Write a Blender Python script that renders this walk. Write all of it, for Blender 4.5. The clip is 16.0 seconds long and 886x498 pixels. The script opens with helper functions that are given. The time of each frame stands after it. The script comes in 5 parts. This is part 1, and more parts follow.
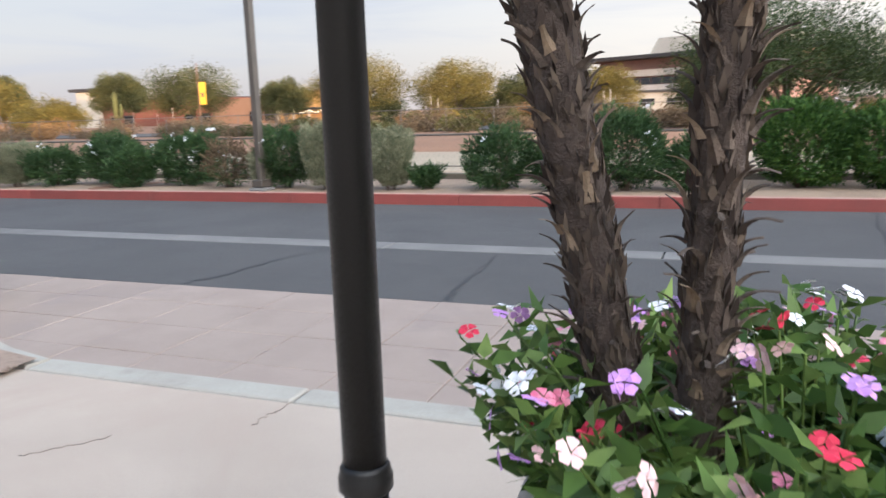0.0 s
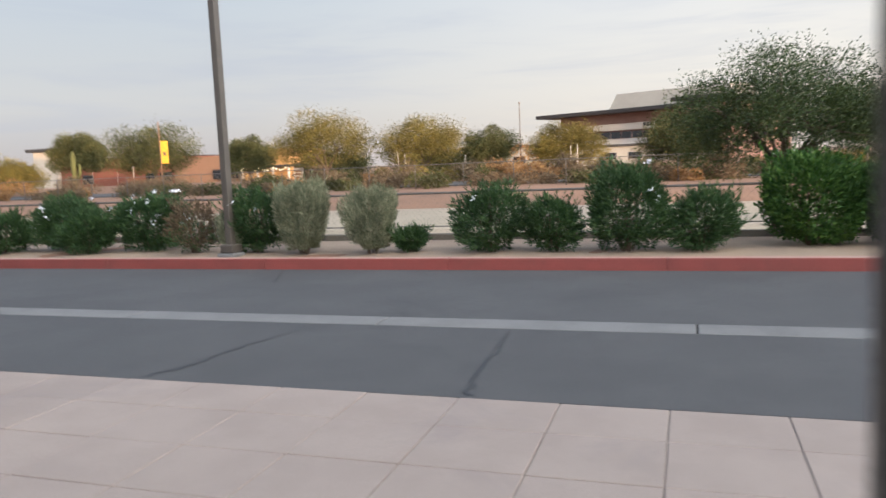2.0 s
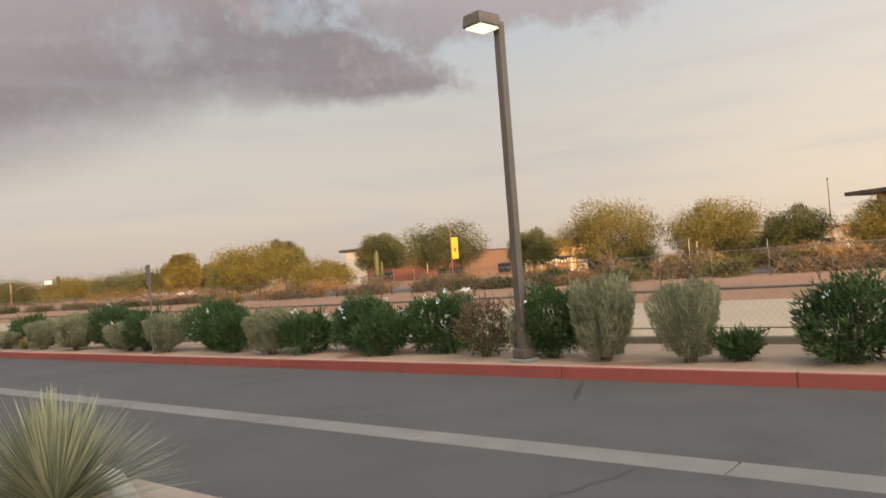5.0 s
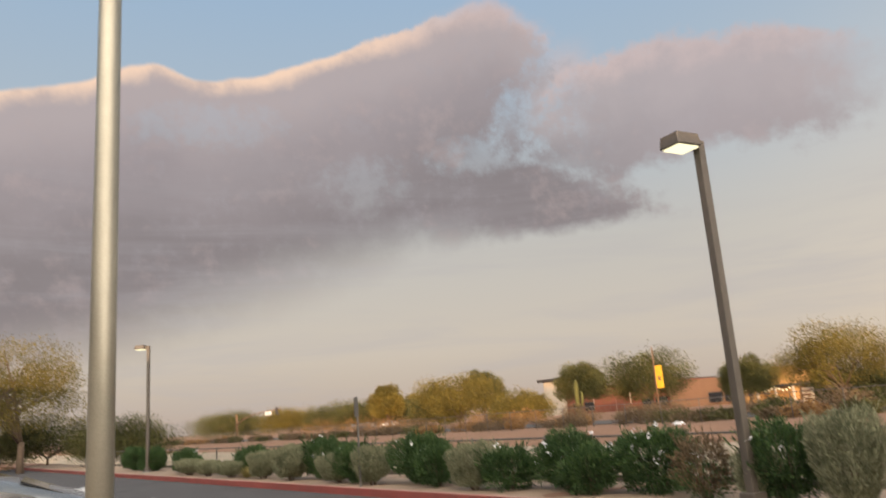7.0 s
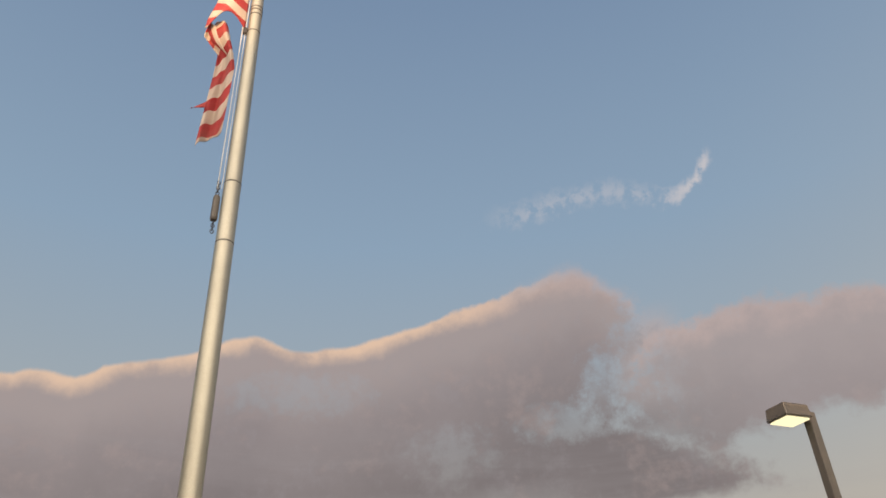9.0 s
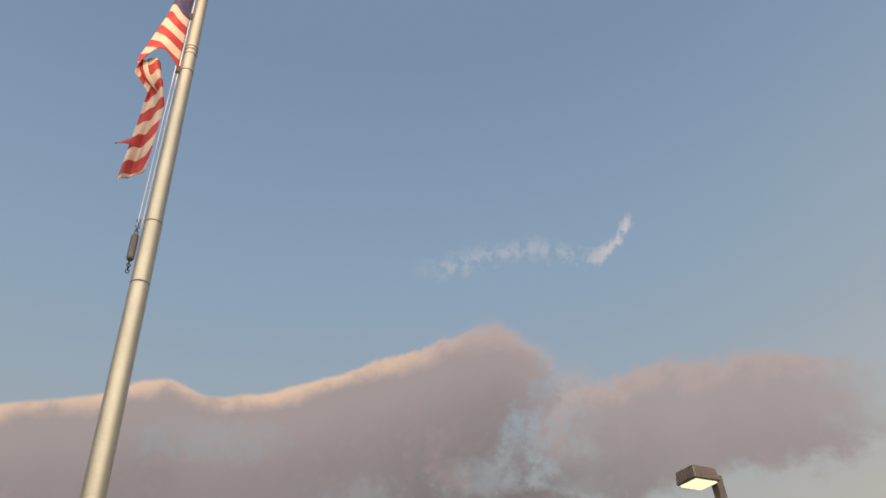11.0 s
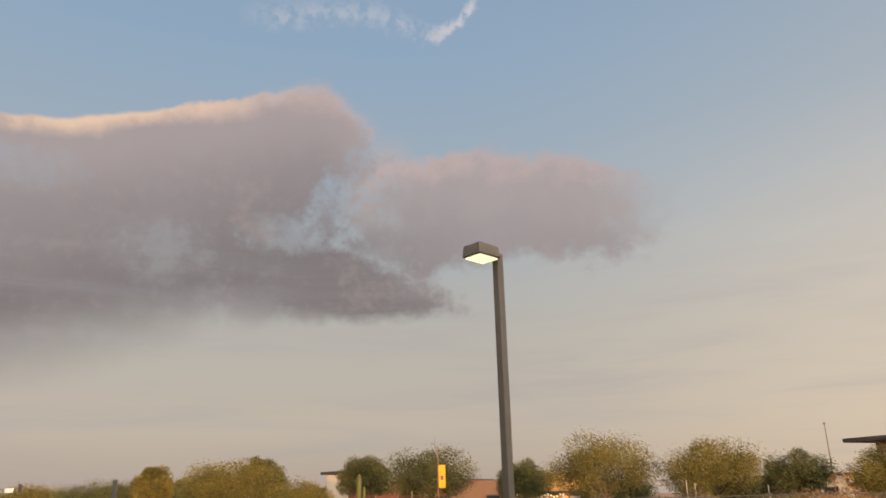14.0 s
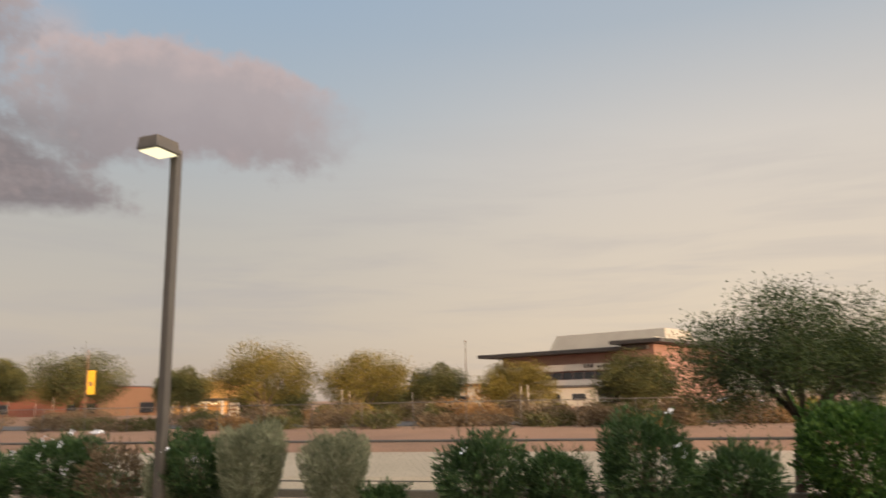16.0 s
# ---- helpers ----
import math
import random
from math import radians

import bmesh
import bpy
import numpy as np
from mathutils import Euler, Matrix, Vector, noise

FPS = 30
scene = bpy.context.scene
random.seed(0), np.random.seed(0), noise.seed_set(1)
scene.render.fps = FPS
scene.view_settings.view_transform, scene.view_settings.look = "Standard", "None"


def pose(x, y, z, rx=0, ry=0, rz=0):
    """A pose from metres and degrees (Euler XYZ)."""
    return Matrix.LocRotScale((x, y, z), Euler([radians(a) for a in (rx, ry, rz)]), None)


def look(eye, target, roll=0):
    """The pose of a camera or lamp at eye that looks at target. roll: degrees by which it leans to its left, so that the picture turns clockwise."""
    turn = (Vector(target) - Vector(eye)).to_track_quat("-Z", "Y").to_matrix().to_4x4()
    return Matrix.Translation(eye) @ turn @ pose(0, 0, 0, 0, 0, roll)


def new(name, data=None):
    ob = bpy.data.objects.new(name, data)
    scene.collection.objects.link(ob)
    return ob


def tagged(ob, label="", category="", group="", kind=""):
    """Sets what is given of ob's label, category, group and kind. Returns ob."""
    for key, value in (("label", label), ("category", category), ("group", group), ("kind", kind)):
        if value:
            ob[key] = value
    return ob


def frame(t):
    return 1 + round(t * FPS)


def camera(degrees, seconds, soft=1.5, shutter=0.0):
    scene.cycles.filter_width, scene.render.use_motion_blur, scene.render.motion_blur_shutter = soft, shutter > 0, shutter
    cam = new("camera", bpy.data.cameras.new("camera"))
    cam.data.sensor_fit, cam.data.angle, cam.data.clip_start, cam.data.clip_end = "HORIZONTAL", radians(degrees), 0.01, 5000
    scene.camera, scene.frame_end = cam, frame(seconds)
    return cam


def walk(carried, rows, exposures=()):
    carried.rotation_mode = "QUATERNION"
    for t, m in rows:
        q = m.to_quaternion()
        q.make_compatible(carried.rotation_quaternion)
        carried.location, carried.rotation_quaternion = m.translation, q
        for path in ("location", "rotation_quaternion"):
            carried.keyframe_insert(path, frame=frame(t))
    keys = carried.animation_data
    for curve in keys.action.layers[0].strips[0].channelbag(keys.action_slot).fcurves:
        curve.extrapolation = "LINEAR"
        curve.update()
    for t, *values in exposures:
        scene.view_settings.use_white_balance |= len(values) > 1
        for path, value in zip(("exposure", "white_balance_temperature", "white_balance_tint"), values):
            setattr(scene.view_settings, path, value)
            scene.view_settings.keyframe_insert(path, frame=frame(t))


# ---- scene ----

# ---- camera ----
cam = camera(61.04, 16.0, soft=1.5, shutter=0.4)
PATH = [
    (0.0, pose(0.127, -1.219, 1.516, 79.39, 1.83, 20.68)),
    (0.5, pose(-0.045, -0.995, 1.503, 79.92, -0.22, 13.46)),
    (0.7, pose(-0.130, -0.910, 1.513, 79.80, -0.12, 9.90)),
    (1.0, pose(-0.262, -0.789, 1.530, 79.71, 0.05, 8.10)),
    (1.5, pose(-0.421, -0.636, 1.539, 81.17, 0.65, 12.65)),
    (2.0, pose(-0.538, -0.434, 1.554, 83.45, 2.45, 17.88)),
    (2.5, pose(-0.762, -0.214, 1.542, 83.45, 7.64, 21.79)),
    (3.0, pose(-0.899, 0.026, 1.528, 82.44, 6.91, 26.43)),
    (3.5, pose(-1.025, 0.309, 1.559, 83.32, 3.81, 32.94)),
    (6.0, pose(-1.662, 0.863, 1.639, 96.84, 4.88, 44.61)),
    (6.5, pose(-1.665, 0.859, 1.643, 98.96, 4.62, 49.58)),
    (7.0, pose(-1.666, 0.865, 1.664, 102.48, 4.33, 53.97)),
    (7.5, pose(-1.687, 0.884, 1.700, 107.71, 4.02, 57.73)),
    (8.0, pose(-1.709, 0.885, 1.742, 113.28, 3.75, 59.81)),
    (8.5, pose(-1.717, 0.893, 1.767, 118.46, 3.14, 60.55)),
    (9.0, pose(-1.704, 0.891, 1.787, 123.01, 2.49, 60.38)),
    (11.5, pose(-1.685, 0.889, 1.805, 126.11, 2.41, 51.48)),
    (12.0, pose(-1.694, 0.931, 1.775, 121.69, 2.61, 47.65)),
    (12.5, pose(-1.679, 0.912, 1.734, 117.00, 2.53, 44.54)),
    (13.0, pose(-1.649, 0.908, 1.717, 113.02, 1.55, 41.95)),
    (13.5, pose(-1.636, 0.910, 1.722, 110.31, 1.58, 40.25)),
    (14.0, pose(-1.621, 0.911, 1.710, 108.34, 1.30, 37.96)),
    (14.5, pose(-1.616, 0.887, 1.694, 106.77, 1.07, 34.19)),
    (15.0, pose(-1.626, 0.857, 1.680, 105.12, 1.01, 28.40)),
    (15.5, pose(-1.627, 0.851, 1.672, 103.22, 1.07, 21.17)),
    (16.0, pose(-1.590, 0.894, 1.653, 101.25, 1.13, 13.27)),
]

walk(cam, PATH, exposures=[(0.0, 0.92, 5250, 8), (1.0, 1.0, 5250, 8), (1.5, 0.82, 5300, 7), (2.1, 0.68, 5400, 7), (2.6, 0.56, 6300, 10), (3.6, 0.56, 6550, 10),
                           (6.2, 0.52, 6400, 10), (7.0, 0.4, 6450, 10), (9.0, 0.06, 6650, 10), (12.0, 0.05, 6650, 10), (14.5, 0.2, 6550, 10), (16.0, 0.26, 6500, 10)])


# ---- sky, sun ----
def lin(r, g, b, a=1.0):
    f = lambda c: (c / 255 / 12.92) if c <= 10 else ((c / 255 + 0.055) / 1.055) ** 2.4
    return (f(r), f(g), f(b), a)


class Nodes:
    """Short hand for node trees."""
    def __init__(self, tree):
        self.tree = tree
        tree.nodes.clear()

    def node(self, kind, **values):
        n = self.tree.nodes.new(kind)
        for key, value in values.items():
            if key == "op":
                n.operation = value
            elif key == "blend":
                n.blend_type = value
            elif key == "noise_dim":
                n.noise_dimensions = value
        return n

    def put(self, value, socket):
        if isinstance(value, bpy.types.NodeSocket):
            self.tree.links.new(value, socket)
        else:
            socket.default_value = value

    def math(self, op, a, b=0.0, c=0.0):
        n = self.node("ShaderNodeMath", op=op)
        for v, s in zip((a, b, c), n.inputs):
            self.put(v, s)
        return n.outputs[0]

    def mix(self, f, a, b, blend="MIX"):
        n = self.tree.nodes.new("ShaderNodeMix")
        n.data_type, n.blend_type, n.clamp_factor = "RGBA", blend, True
        self.put(f, n.inputs[0]), self.put(a, n.inputs[6]), self.put(b, n.inputs[7])
        return n.outputs[2]

    def smooth(self, x, lo, hi, a=0.0, b=1.0):
        n = self.tree.nodes.new("ShaderNodeMapRange")
        n.interpolation_type = "SMOOTHSTEP"
        for v, s in zip((x, lo, hi, a, b), n.inputs):
            self.put(v, s)
        return n.outputs[0]

    def ramp(self, x, stops, ease=False):
        n = self.tree.nodes.new("ShaderNodeValToRGB")
        n.color_ramp.interpolation = "CARDINAL" if ease else "LINEAR"
        e = n.color_ramp.elements
        while len(e) < len(stops):
            e.new(0.5)
        for el, (p, col) in zip(e, stops):
            el.position = p
        for el, (p, col) in zip(e, stops):
            el.color = col if not isinstance(col, float) else (col, col, col, 1)
        self.put(x, n.inputs[0])
        return n.outputs[0]

    def noise(self, vec, scale, detail=4.0, rough=0.55, dist=0.0):
        n = self.tree.nodes.new("ShaderNodeTexNoise")
        if vec is not None:
            self.put(vec, n.inputs["Vector"])
        n.inputs["Scale"].default_value, n.inputs["Detail"].default_value = scale, detail
        n.inputs["Roughness"].default_value, n.inputs["Distortion"].default_value = rough, dist
        return n.outputs[0]


SUN_AZ, SUN_EL = -125.0, 3.6      # degrees: azimuth counted to the left of +y
sun_dir = Vector((-math.sin(radians(SUN_AZ)) * math.cos(radians(SUN_EL)), math.cos(radians(SUN_AZ)) * math.cos(radians(SUN_EL)), math.sin(radians(SUN_EL))))

world = bpy.data.worlds.new("evening_sky")
scene.world = world
world.use_nodes = True
W = Nodes(world.node_tree)
tc = W.node("ShaderNodeTexCoord").outputs["Generated"]
sep = W.node("ShaderNodeSeparateXYZ")
W.put(tc, sep.inputs[0])
dx, dy, dz = sep.outputs
az = W.math("MULTIPLY", W.math("ARCTAN2", W.math("MULTIPLY", dx, -1.0), dy), 180 / math.pi)
el = W.math("MULTIPLY", W.math("ARCSINE", dz), 180 / math.pi)
comb = W.node("ShaderNodeCombineXYZ")
W.put(az, comb.inputs[0]), W.put(el, comb.inputs[1])
sky_uv = comb.outputs[0]
n_big = W.math("SUBTRACT", W.noise(sky_uv, 0.16, 5.0, 0.6), 0.5)
n_edge = W.math("SUBTRACT", W.noise(sky_uv, 0.28, 4.0, 0.5), 0.5)
n_mid = W.math("SUBTRACT", W.noise(sky_uv, 0.5, 6.0, 0.62), 0.5)
n_fine = W.math("SUBTRACT", W.noise(sky_uv, 1.1, 6.0, 0.6), 0.5)
azn, eln = W.math("DIVIDE", az, 110.0), W.math("DIVIDE", el, 60.0)


def bound(x, stops, top_value, span, ease=True):
    """A curve through (place, height) pairs in degrees."""
    return W.math("MULTIPLY", W.ramp(x, [(q / span, h / top_value) for q, h in stops], ease), float(top_value))


# long western bank: its upper edge, lower edge and ragged eastern end
top = bound(azn, [(40.0, 26.0), (42.5, 27.6), (45.2, 29.2), (47.5, 30.6), (50.0, 30.2), (53.5, 29.2), (59.0, 27.9), (65.5, 26.2), (69.0, 25.5), (71.5, 25.3), (73.2, 25.9), (75.2, 26.2), (79.0, 24.8),
                  (85.6, 23.1), (87.0, 22.2), (91.0, 21.9), (108.0, 18.5)], 60, 110.0)
bottom = bound(azn, [(36.0, 13.4), (43.0, 12.9), (54.7, 12.9), (59.5, 11.4), (67.8, 8.8), (75.0, 6.4), (82.0, 4.6), (91.0, 3.0), (108.0, 2.0)], 60, 110.0, False)
end = bound(eln, [(12.0, 36.8), (14.0, 37.2), (16.0, 39.4), (17.5, 42.5), (19.0, 46.2), (20.5, 47.4), (22.0, 46.6), (24.0, 45.0), (26.0, 43.4), (28.0, 43.0), (29.5, 44.8), (31.0, 47.0)], 60, 60.0, False)
jag = W.math("ADD", W.math("MULTIPLY", n_mid, 7.0), W.math("MULTIPLY", n_fine, 5.0))
over = W.math("ADD", W.math("SUBTRACT", top, el), W.math("MULTIPLY", n_mid, W.smooth(az, 66.0, 48.0, 0.5, 1.5)))
under = W.math("ADD", W.math("SUBTRACT", el, bottom), W.math("ADD", W.math("MULTIPLY", n_big, 2.5), W.math("MULTIPLY", n_mid, 1.6)))
past = W.math("ADD", W.math("SUBTRACT", az, end), jag)
edge = W.mix(W.smooth(az, 46.0, 56.0), W.smooth(over, -0.6, 1.3), W.smooth(over, -0.1, 0.32))
west = W.math("MULTIPLY", W.math("MULTIPLY", edge, W.smooth(under, W.smooth(az, 44.0, 66.0, -0.6, -2.5), W.smooth(az, 44.0, 66.0, 0.9, 5.0))), W.smooth(past, -2.6, 2.4))
# smaller eastern bank
top_e = bound(azn, [(18.0, 20.5), (19.5, 22.0), (22.5, 23.4), (25.3, 24.4), (30.0, 25.4), (33.0, 25.6), (38.0, 25.6), (40.5, 25.2), (43.0, 24.2), (46.0, 23.4)], 60, 110.0)
bottom_e = bound(azn, [(18.0, 19.8), (21.0, 17.8), (25.0, 16.8), (31.8, 17.4), (37.5, 16.6), (40.0, 16.2), (43.0, 17.4), (46.0, 19.4)], 60, 110.0)
over_e = W.math("ADD", W.math("SUBTRACT", top_e, el), W.math("ADD", W.math("MULTIPLY", n_mid, 3.0), W.math("MULTIPLY", n_edge, 2.4)))
under_e = W.math("ADD", W.math("SUBTRACT", el, bottom_e), W.math("ADD", W.math("MULTIPLY", n_mid, 4.0), W.math("MULTIPLY", n_edge, 3.0)))
east = W.math("MULTIPLY", W.math("MULTIPLY", W.smooth(over_e, -0.4, 0.9), W.smooth(under_e, -0.8, 1.1)), W.math("MULTIPLY", W.smooth(W.math("ADD", az, W.math("MULTIPLY", n_mid, 6.0)), 18.0, 26.0), W.smooth(W.math("SUBTRACT", az, jag), 49.0, 39.0, 0.0, 0.92)))
# thin veil between the banks, torn and blue in places
veil = W.math("MULTIPLY", W.math("MULTIPLY", W.smooth(az, 39.0, 42.0), W.smooth(az, 54.0, 50.0)), W.math("MULTIPLY", W.smooth(el, 16.0, 19.0), W.smooth(el, 27.5, 24.0)))
veil = W.math("MULTIPLY", veil, W.smooth(W.math("ADD", n_mid, n_fine), -0.3, 0.1, 0.45, 0.88))
body_mask = W.math("MAXIMUM", W.math("MAXIMUM", west, east), veil)
# windows of blue inside the bank
hole = None
for ha, he, wa, we, depth in ((71.0, 22.0, 5.0, 1.4, 0.3), (59.0, 17.6, 3.0, 1.8, 0.3), (49.2, 19.3, 3.4, 1.3, 0.5), (46.2, 22.0, 1.8, 2.2, 0.4)):
    qa = W.math("DIVIDE", W.math("SUBTRACT", az, ha), wa)
    qe = W.math("DIVIDE", W.math("SUBTRACT", el, he), we)
    q = W.math("ADD", W.math("ADD", W.math("MULTIPLY", qa, qa), W.math("MULTIPLY", qe, qe)), W.math("ADD", W.math("MULTIPLY", n_mid, 6.0), W.math("MULTIPLY", n_fine, 4.0)))
    q = W.smooth(q, -0.6, 2.2, 1.0 - depth, 1.0)
    hole = q if hole is None else W.math("MULTIPLY", hole, q)
mask = W.math("MULTIPLY", body_mask, hole)
# thin high wisp, brightest at its broken eastern tip
wisp_line = bound(azn, [(33.8, 36.6), (34.6, 36.0), (35.6, 35.1), (37.8, 34.3), (41.5, 35.4), (46.0, 35.8), (50.0, 35.3), (54.0, 35.0)], 60, 110.0)
wisp = W.math("ABSOLUTE", W.math("ADD", W.math("SUBTRACT", el, wisp_line), W.math("MULTIPLY", n_fine, 2.0)))
wisp = W.math("SUBTRACT", 1.0, W.smooth(wisp, 0.0, W.smooth(az, 36.0, 42.0, 0.8, 1.3)))
wisp = W.math("MULTIPLY", W.math("MULTIPLY", wisp, W.smooth(az, 56.0, 50.0)), W.math("MULTIPLY", W.smooth(az, 33.6, 34.6), W.smooth(W.math("ADD", n_mid, n_fine), -0.18, 0.12)))
wisp = W.math("MULTIPLY", wisp, W.smooth(az, 35.8, 40.0, 0.8, 0.36))
# clear evening air: cream haze at the horizon to blue above, paler and warmer to the west
left = W.ramp(W.math("DIVIDE", el, 60.0), [(0.0, lin(172, 157, 147)), (0.08, lin(187, 175, 163)), (0.2, lin(180, 175, 168)), (0.36, lin(160, 172, 182)), (0.55, lin(142, 166, 190)), (0.85, lin(122, 146, 176))])
right = W.ramp(W.math("DIVIDE", el, 60.0), [(0.0, lin(220, 197, 170)), (0.12, lin(218, 201, 180)), (0.3, lin(206, 198, 189)), (0.45, lin(170, 178, 186)), (0.7, lin(140, 160, 184)), (0.9, lin(122, 146, 176))])
clear = W.mix(W.smooth(az, 40.0, -12.0), left, right)
sky = W.tree.nodes.new("ShaderNodeTexSky")
sky.sky_type, sky.sun_disc, sky.sun_elevation = "NISHITA", False, radians(SUN_EL)
sky.sun_rotation = radians(-SUN_AZ)
nish = W.mix(1.0, sky.outputs[0], (0.08, 0.08, 0.08, 1), "MULTIPLY")
clear = W.mix(0.12, clear, nish)
# cloud body: sunlit upper rim, rosy shoulder, grey underside
depth = W.math("ADD", W.mix(W.smooth(W.math("SUBTRACT", west, east), -0.8, 0.8), over_e, over), W.math("MULTIPLY", n_big, 3.0))
warm = W.mix(W.smooth(az, 46.0, 62.0), lin(188, 166, 160), lin(222, 190, 165))
cloud = W.mix(W.smooth(depth, 0.0, W.smooth(az, 45.0, 60.0, 2.6, 1.6)), warm, lin(160, 148, 147))
cloud = W.mix(W.smooth(depth, 2.0, 7.0), cloud, lin(141, 131, 132))
cloud = W.mix(W.smooth(W.math("ADD", over, W.math("MULTIPLY", n_big, 6.0)), 5.5, 13.0), cloud, lin(119, 111, 112))
cloud = W.mix(W.smooth(W.math("ADD", n_mid, n_big), 0.0, 0.35, 0.0, 0.45), cloud, lin(164, 147, 144))
cloud = W.mix(W.smooth(W.math("ADD", n_fine, n_edge), 0.0, 0.4, 0.0, 0.25), cloud, lin(150, 144, 148))
cloud = W.mix(W.smooth(az, 42.0, 32.0, 0.0, 0.35), cloud, lin(168, 154, 154))
col = W.mix(W.math("MULTIPLY", mask, 0.94), clear, cloud)
col = W.mix(W.math("MULTIPLY", wisp, 0.85), col, lin(208, 200, 200))
# faint level streaks low down
st = W.node("ShaderNodeCombineXYZ")
W.put(W.math("MULTIPLY", az, 0.05), st.inputs[0]), W.put(W.math("MULTIPLY", el, 0.42), st.inputs[1])
streak = W.math("MULTIPLY", W.smooth(W.noise(st.outputs[0], 1.0, 4.0, 0.6, 0.4), 0.42, 0.72), W.smooth(el, 24.0, 8.0, 0.0, 0.34))
col = W.mix(streak, col, lin(160, 156, 158))
# sunset glow round the low sun, behind the walker
dot = W.tree.nodes.new("ShaderNodeVectorMath")
dot.operation = "DOT_PRODUCT"
W.put(tc, dot.inputs[0])
dot.inputs[1].default_value = sun_dir
glow = W.smooth(dot.outputs[1], 0.0, 1.0)
col = W.mix(glow, col, (4.1, 3.6, 3.05, 1))
col = W.mix(W.smooth(dz, -0.02, -0.1), col, (0.25, 0.21, 0.18, 1))
bg = W.node("ShaderNodeBackground")
W.put(col, bg.inputs[0])
bg.inputs[1].default_value = 1.0
out = W.node("ShaderNodeOutputWorld")
W.tree.links.new(bg.outputs[0], out.inputs[0])

sun = new("sun", bpy.data.lights.new("sun", "SUN"))
sun.data.energy, sun.data.angle, sun.data.color = 5.0, radians(0.6), (1.0, 0.62, 0.32)
sun.matrix_world = look(sun_dir * 50, (0, 0, 0))


# ---- materials ----
def material(name, base, other=None, rough=0.8, metal=0.0, scale=4.0, fine=60.0, bump=0.25, amount=0.5, stain=None, stain_scale=0.7, vary=0.0, dist=0.01, spec=0.5):
    m = bpy.data.materials.new(name)
    m.use_nodes = True
    N = Nodes(m.node_tree)
    b = N.node("ShaderNodeBsdfPrincipled")
    o = N.node("ShaderNodeOutputMaterial")
    N.tree.links.new(b.outputs[0], o.inputs[0])
    pos = N.node("ShaderNodeNewGeometry").outputs["Position"]
    other = other or tuple(c * 0.72 for c in base[:3]) + (1,)
    f = N.smooth(N.noise(pos, scale, 5.0), 0.35, 0.68)
    c = N.mix(N.math("MULTIPLY", f, amount * 1.4), base, other)
    g = N.noise(pos, fine, 3.0, 0.7)
    c = N.mix(N.smooth(g, 0.3, 0.75, 0.0, 0.35), c, tuple(x * 0.6 for x in base[:3]) + (1,))
    if stain:
        c = N.mix(N.smooth(N.noise(pos, stain_scale, 6.0, 0.65, 0.6), 0.52, 0.72, 0.0, 0.75), c, stain)
    if vary:
        r = N.node("ShaderNodeObjectInfo").outputs["Random"]
        k = N.node("ShaderNodeHueSaturation")
        N.put(N.math("ADD", N.math("MULTIPLY", r, vary * 2), 1 - vary), k.inputs["Value"])
        N.put(c, k.inputs["Color"])
        c = k.outputs[0]
    N.put(c, b.inputs["Base Color"])
    N.put(N.smooth(g, 0.2, 0.8, max(rough - 0.1, 0.03), min(rough + 0.1, 1)), b.inputs["Roughness"])
    b.inputs["Metallic"].default_value = metal
    b.inputs["Specular IOR Level"].default_value = spec
    if bump:
        bu = N.node("ShaderNodeBump")
        bu.inputs["Strength"].default_value, bu.inputs["Distance"].default_value = bump, dist
        N.put(g, bu.inputs["Height"])
        N.tree.links.new(bu.outputs[0], b.inputs["Normal"])
    return m


def leafy(name, a, b_, c_, rough=0.6, through_=0.25, clump=1.6, shade=0.5):
    """Foliage whose leaves differ from one to the next."""
    m = bpy.data.materials.new(name)
    m.use_nodes = True
    N = Nodes(m.node_tree)
    b = N.node("ShaderNodeBsdfPrincipled")
    o = N.node("ShaderNodeOutputMaterial")
    geo = N.node("ShaderNodeNewGeometry")
    r = geo.outputs["Random Per Island"]
    col = N.ramp(r, [(0.0, a), (0.5, b_), (1.0, c_)])
    # dark clumps mixed into the leaf colour, standing in for shadow inside the foliage
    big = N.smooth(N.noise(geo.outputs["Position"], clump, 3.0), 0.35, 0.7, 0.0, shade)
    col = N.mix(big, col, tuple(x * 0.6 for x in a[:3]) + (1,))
    N.put(col, b.inputs["Base Color"])
    b.inputs["Roughness"].default_value = rough
    b.inputs["Specular IOR Level"].default_value = 0.3
    t = N.node("ShaderNodeBsdfTranslucent")
    N.put(col, t.inputs[0])
    mixn = N.node("ShaderNodeMixShader")
    mixn.inputs[0].default_value = through_
    N.tree.links.new(b.outputs[0], mixn.inputs[1])
    N.tree.links.new(t.outputs[0], mixn.inputs[2])
    N.tree.links.new(mixn.outputs[0], o.inputs[0])
    return m


def shining(name, colour, strength):
    m = bpy.data.materials.new(name)
    m.use_nodes = True
    N = Nodes(m.node_tree)
    e = N.node("ShaderNodeEmission")
    e.inputs[0].default_value, e.inputs[1].default_value = colour, strength
    o = N.node("ShaderNodeOutputMaterial")
    N.tree.links.new(e.outputs[0], o.inputs[0])
    return m


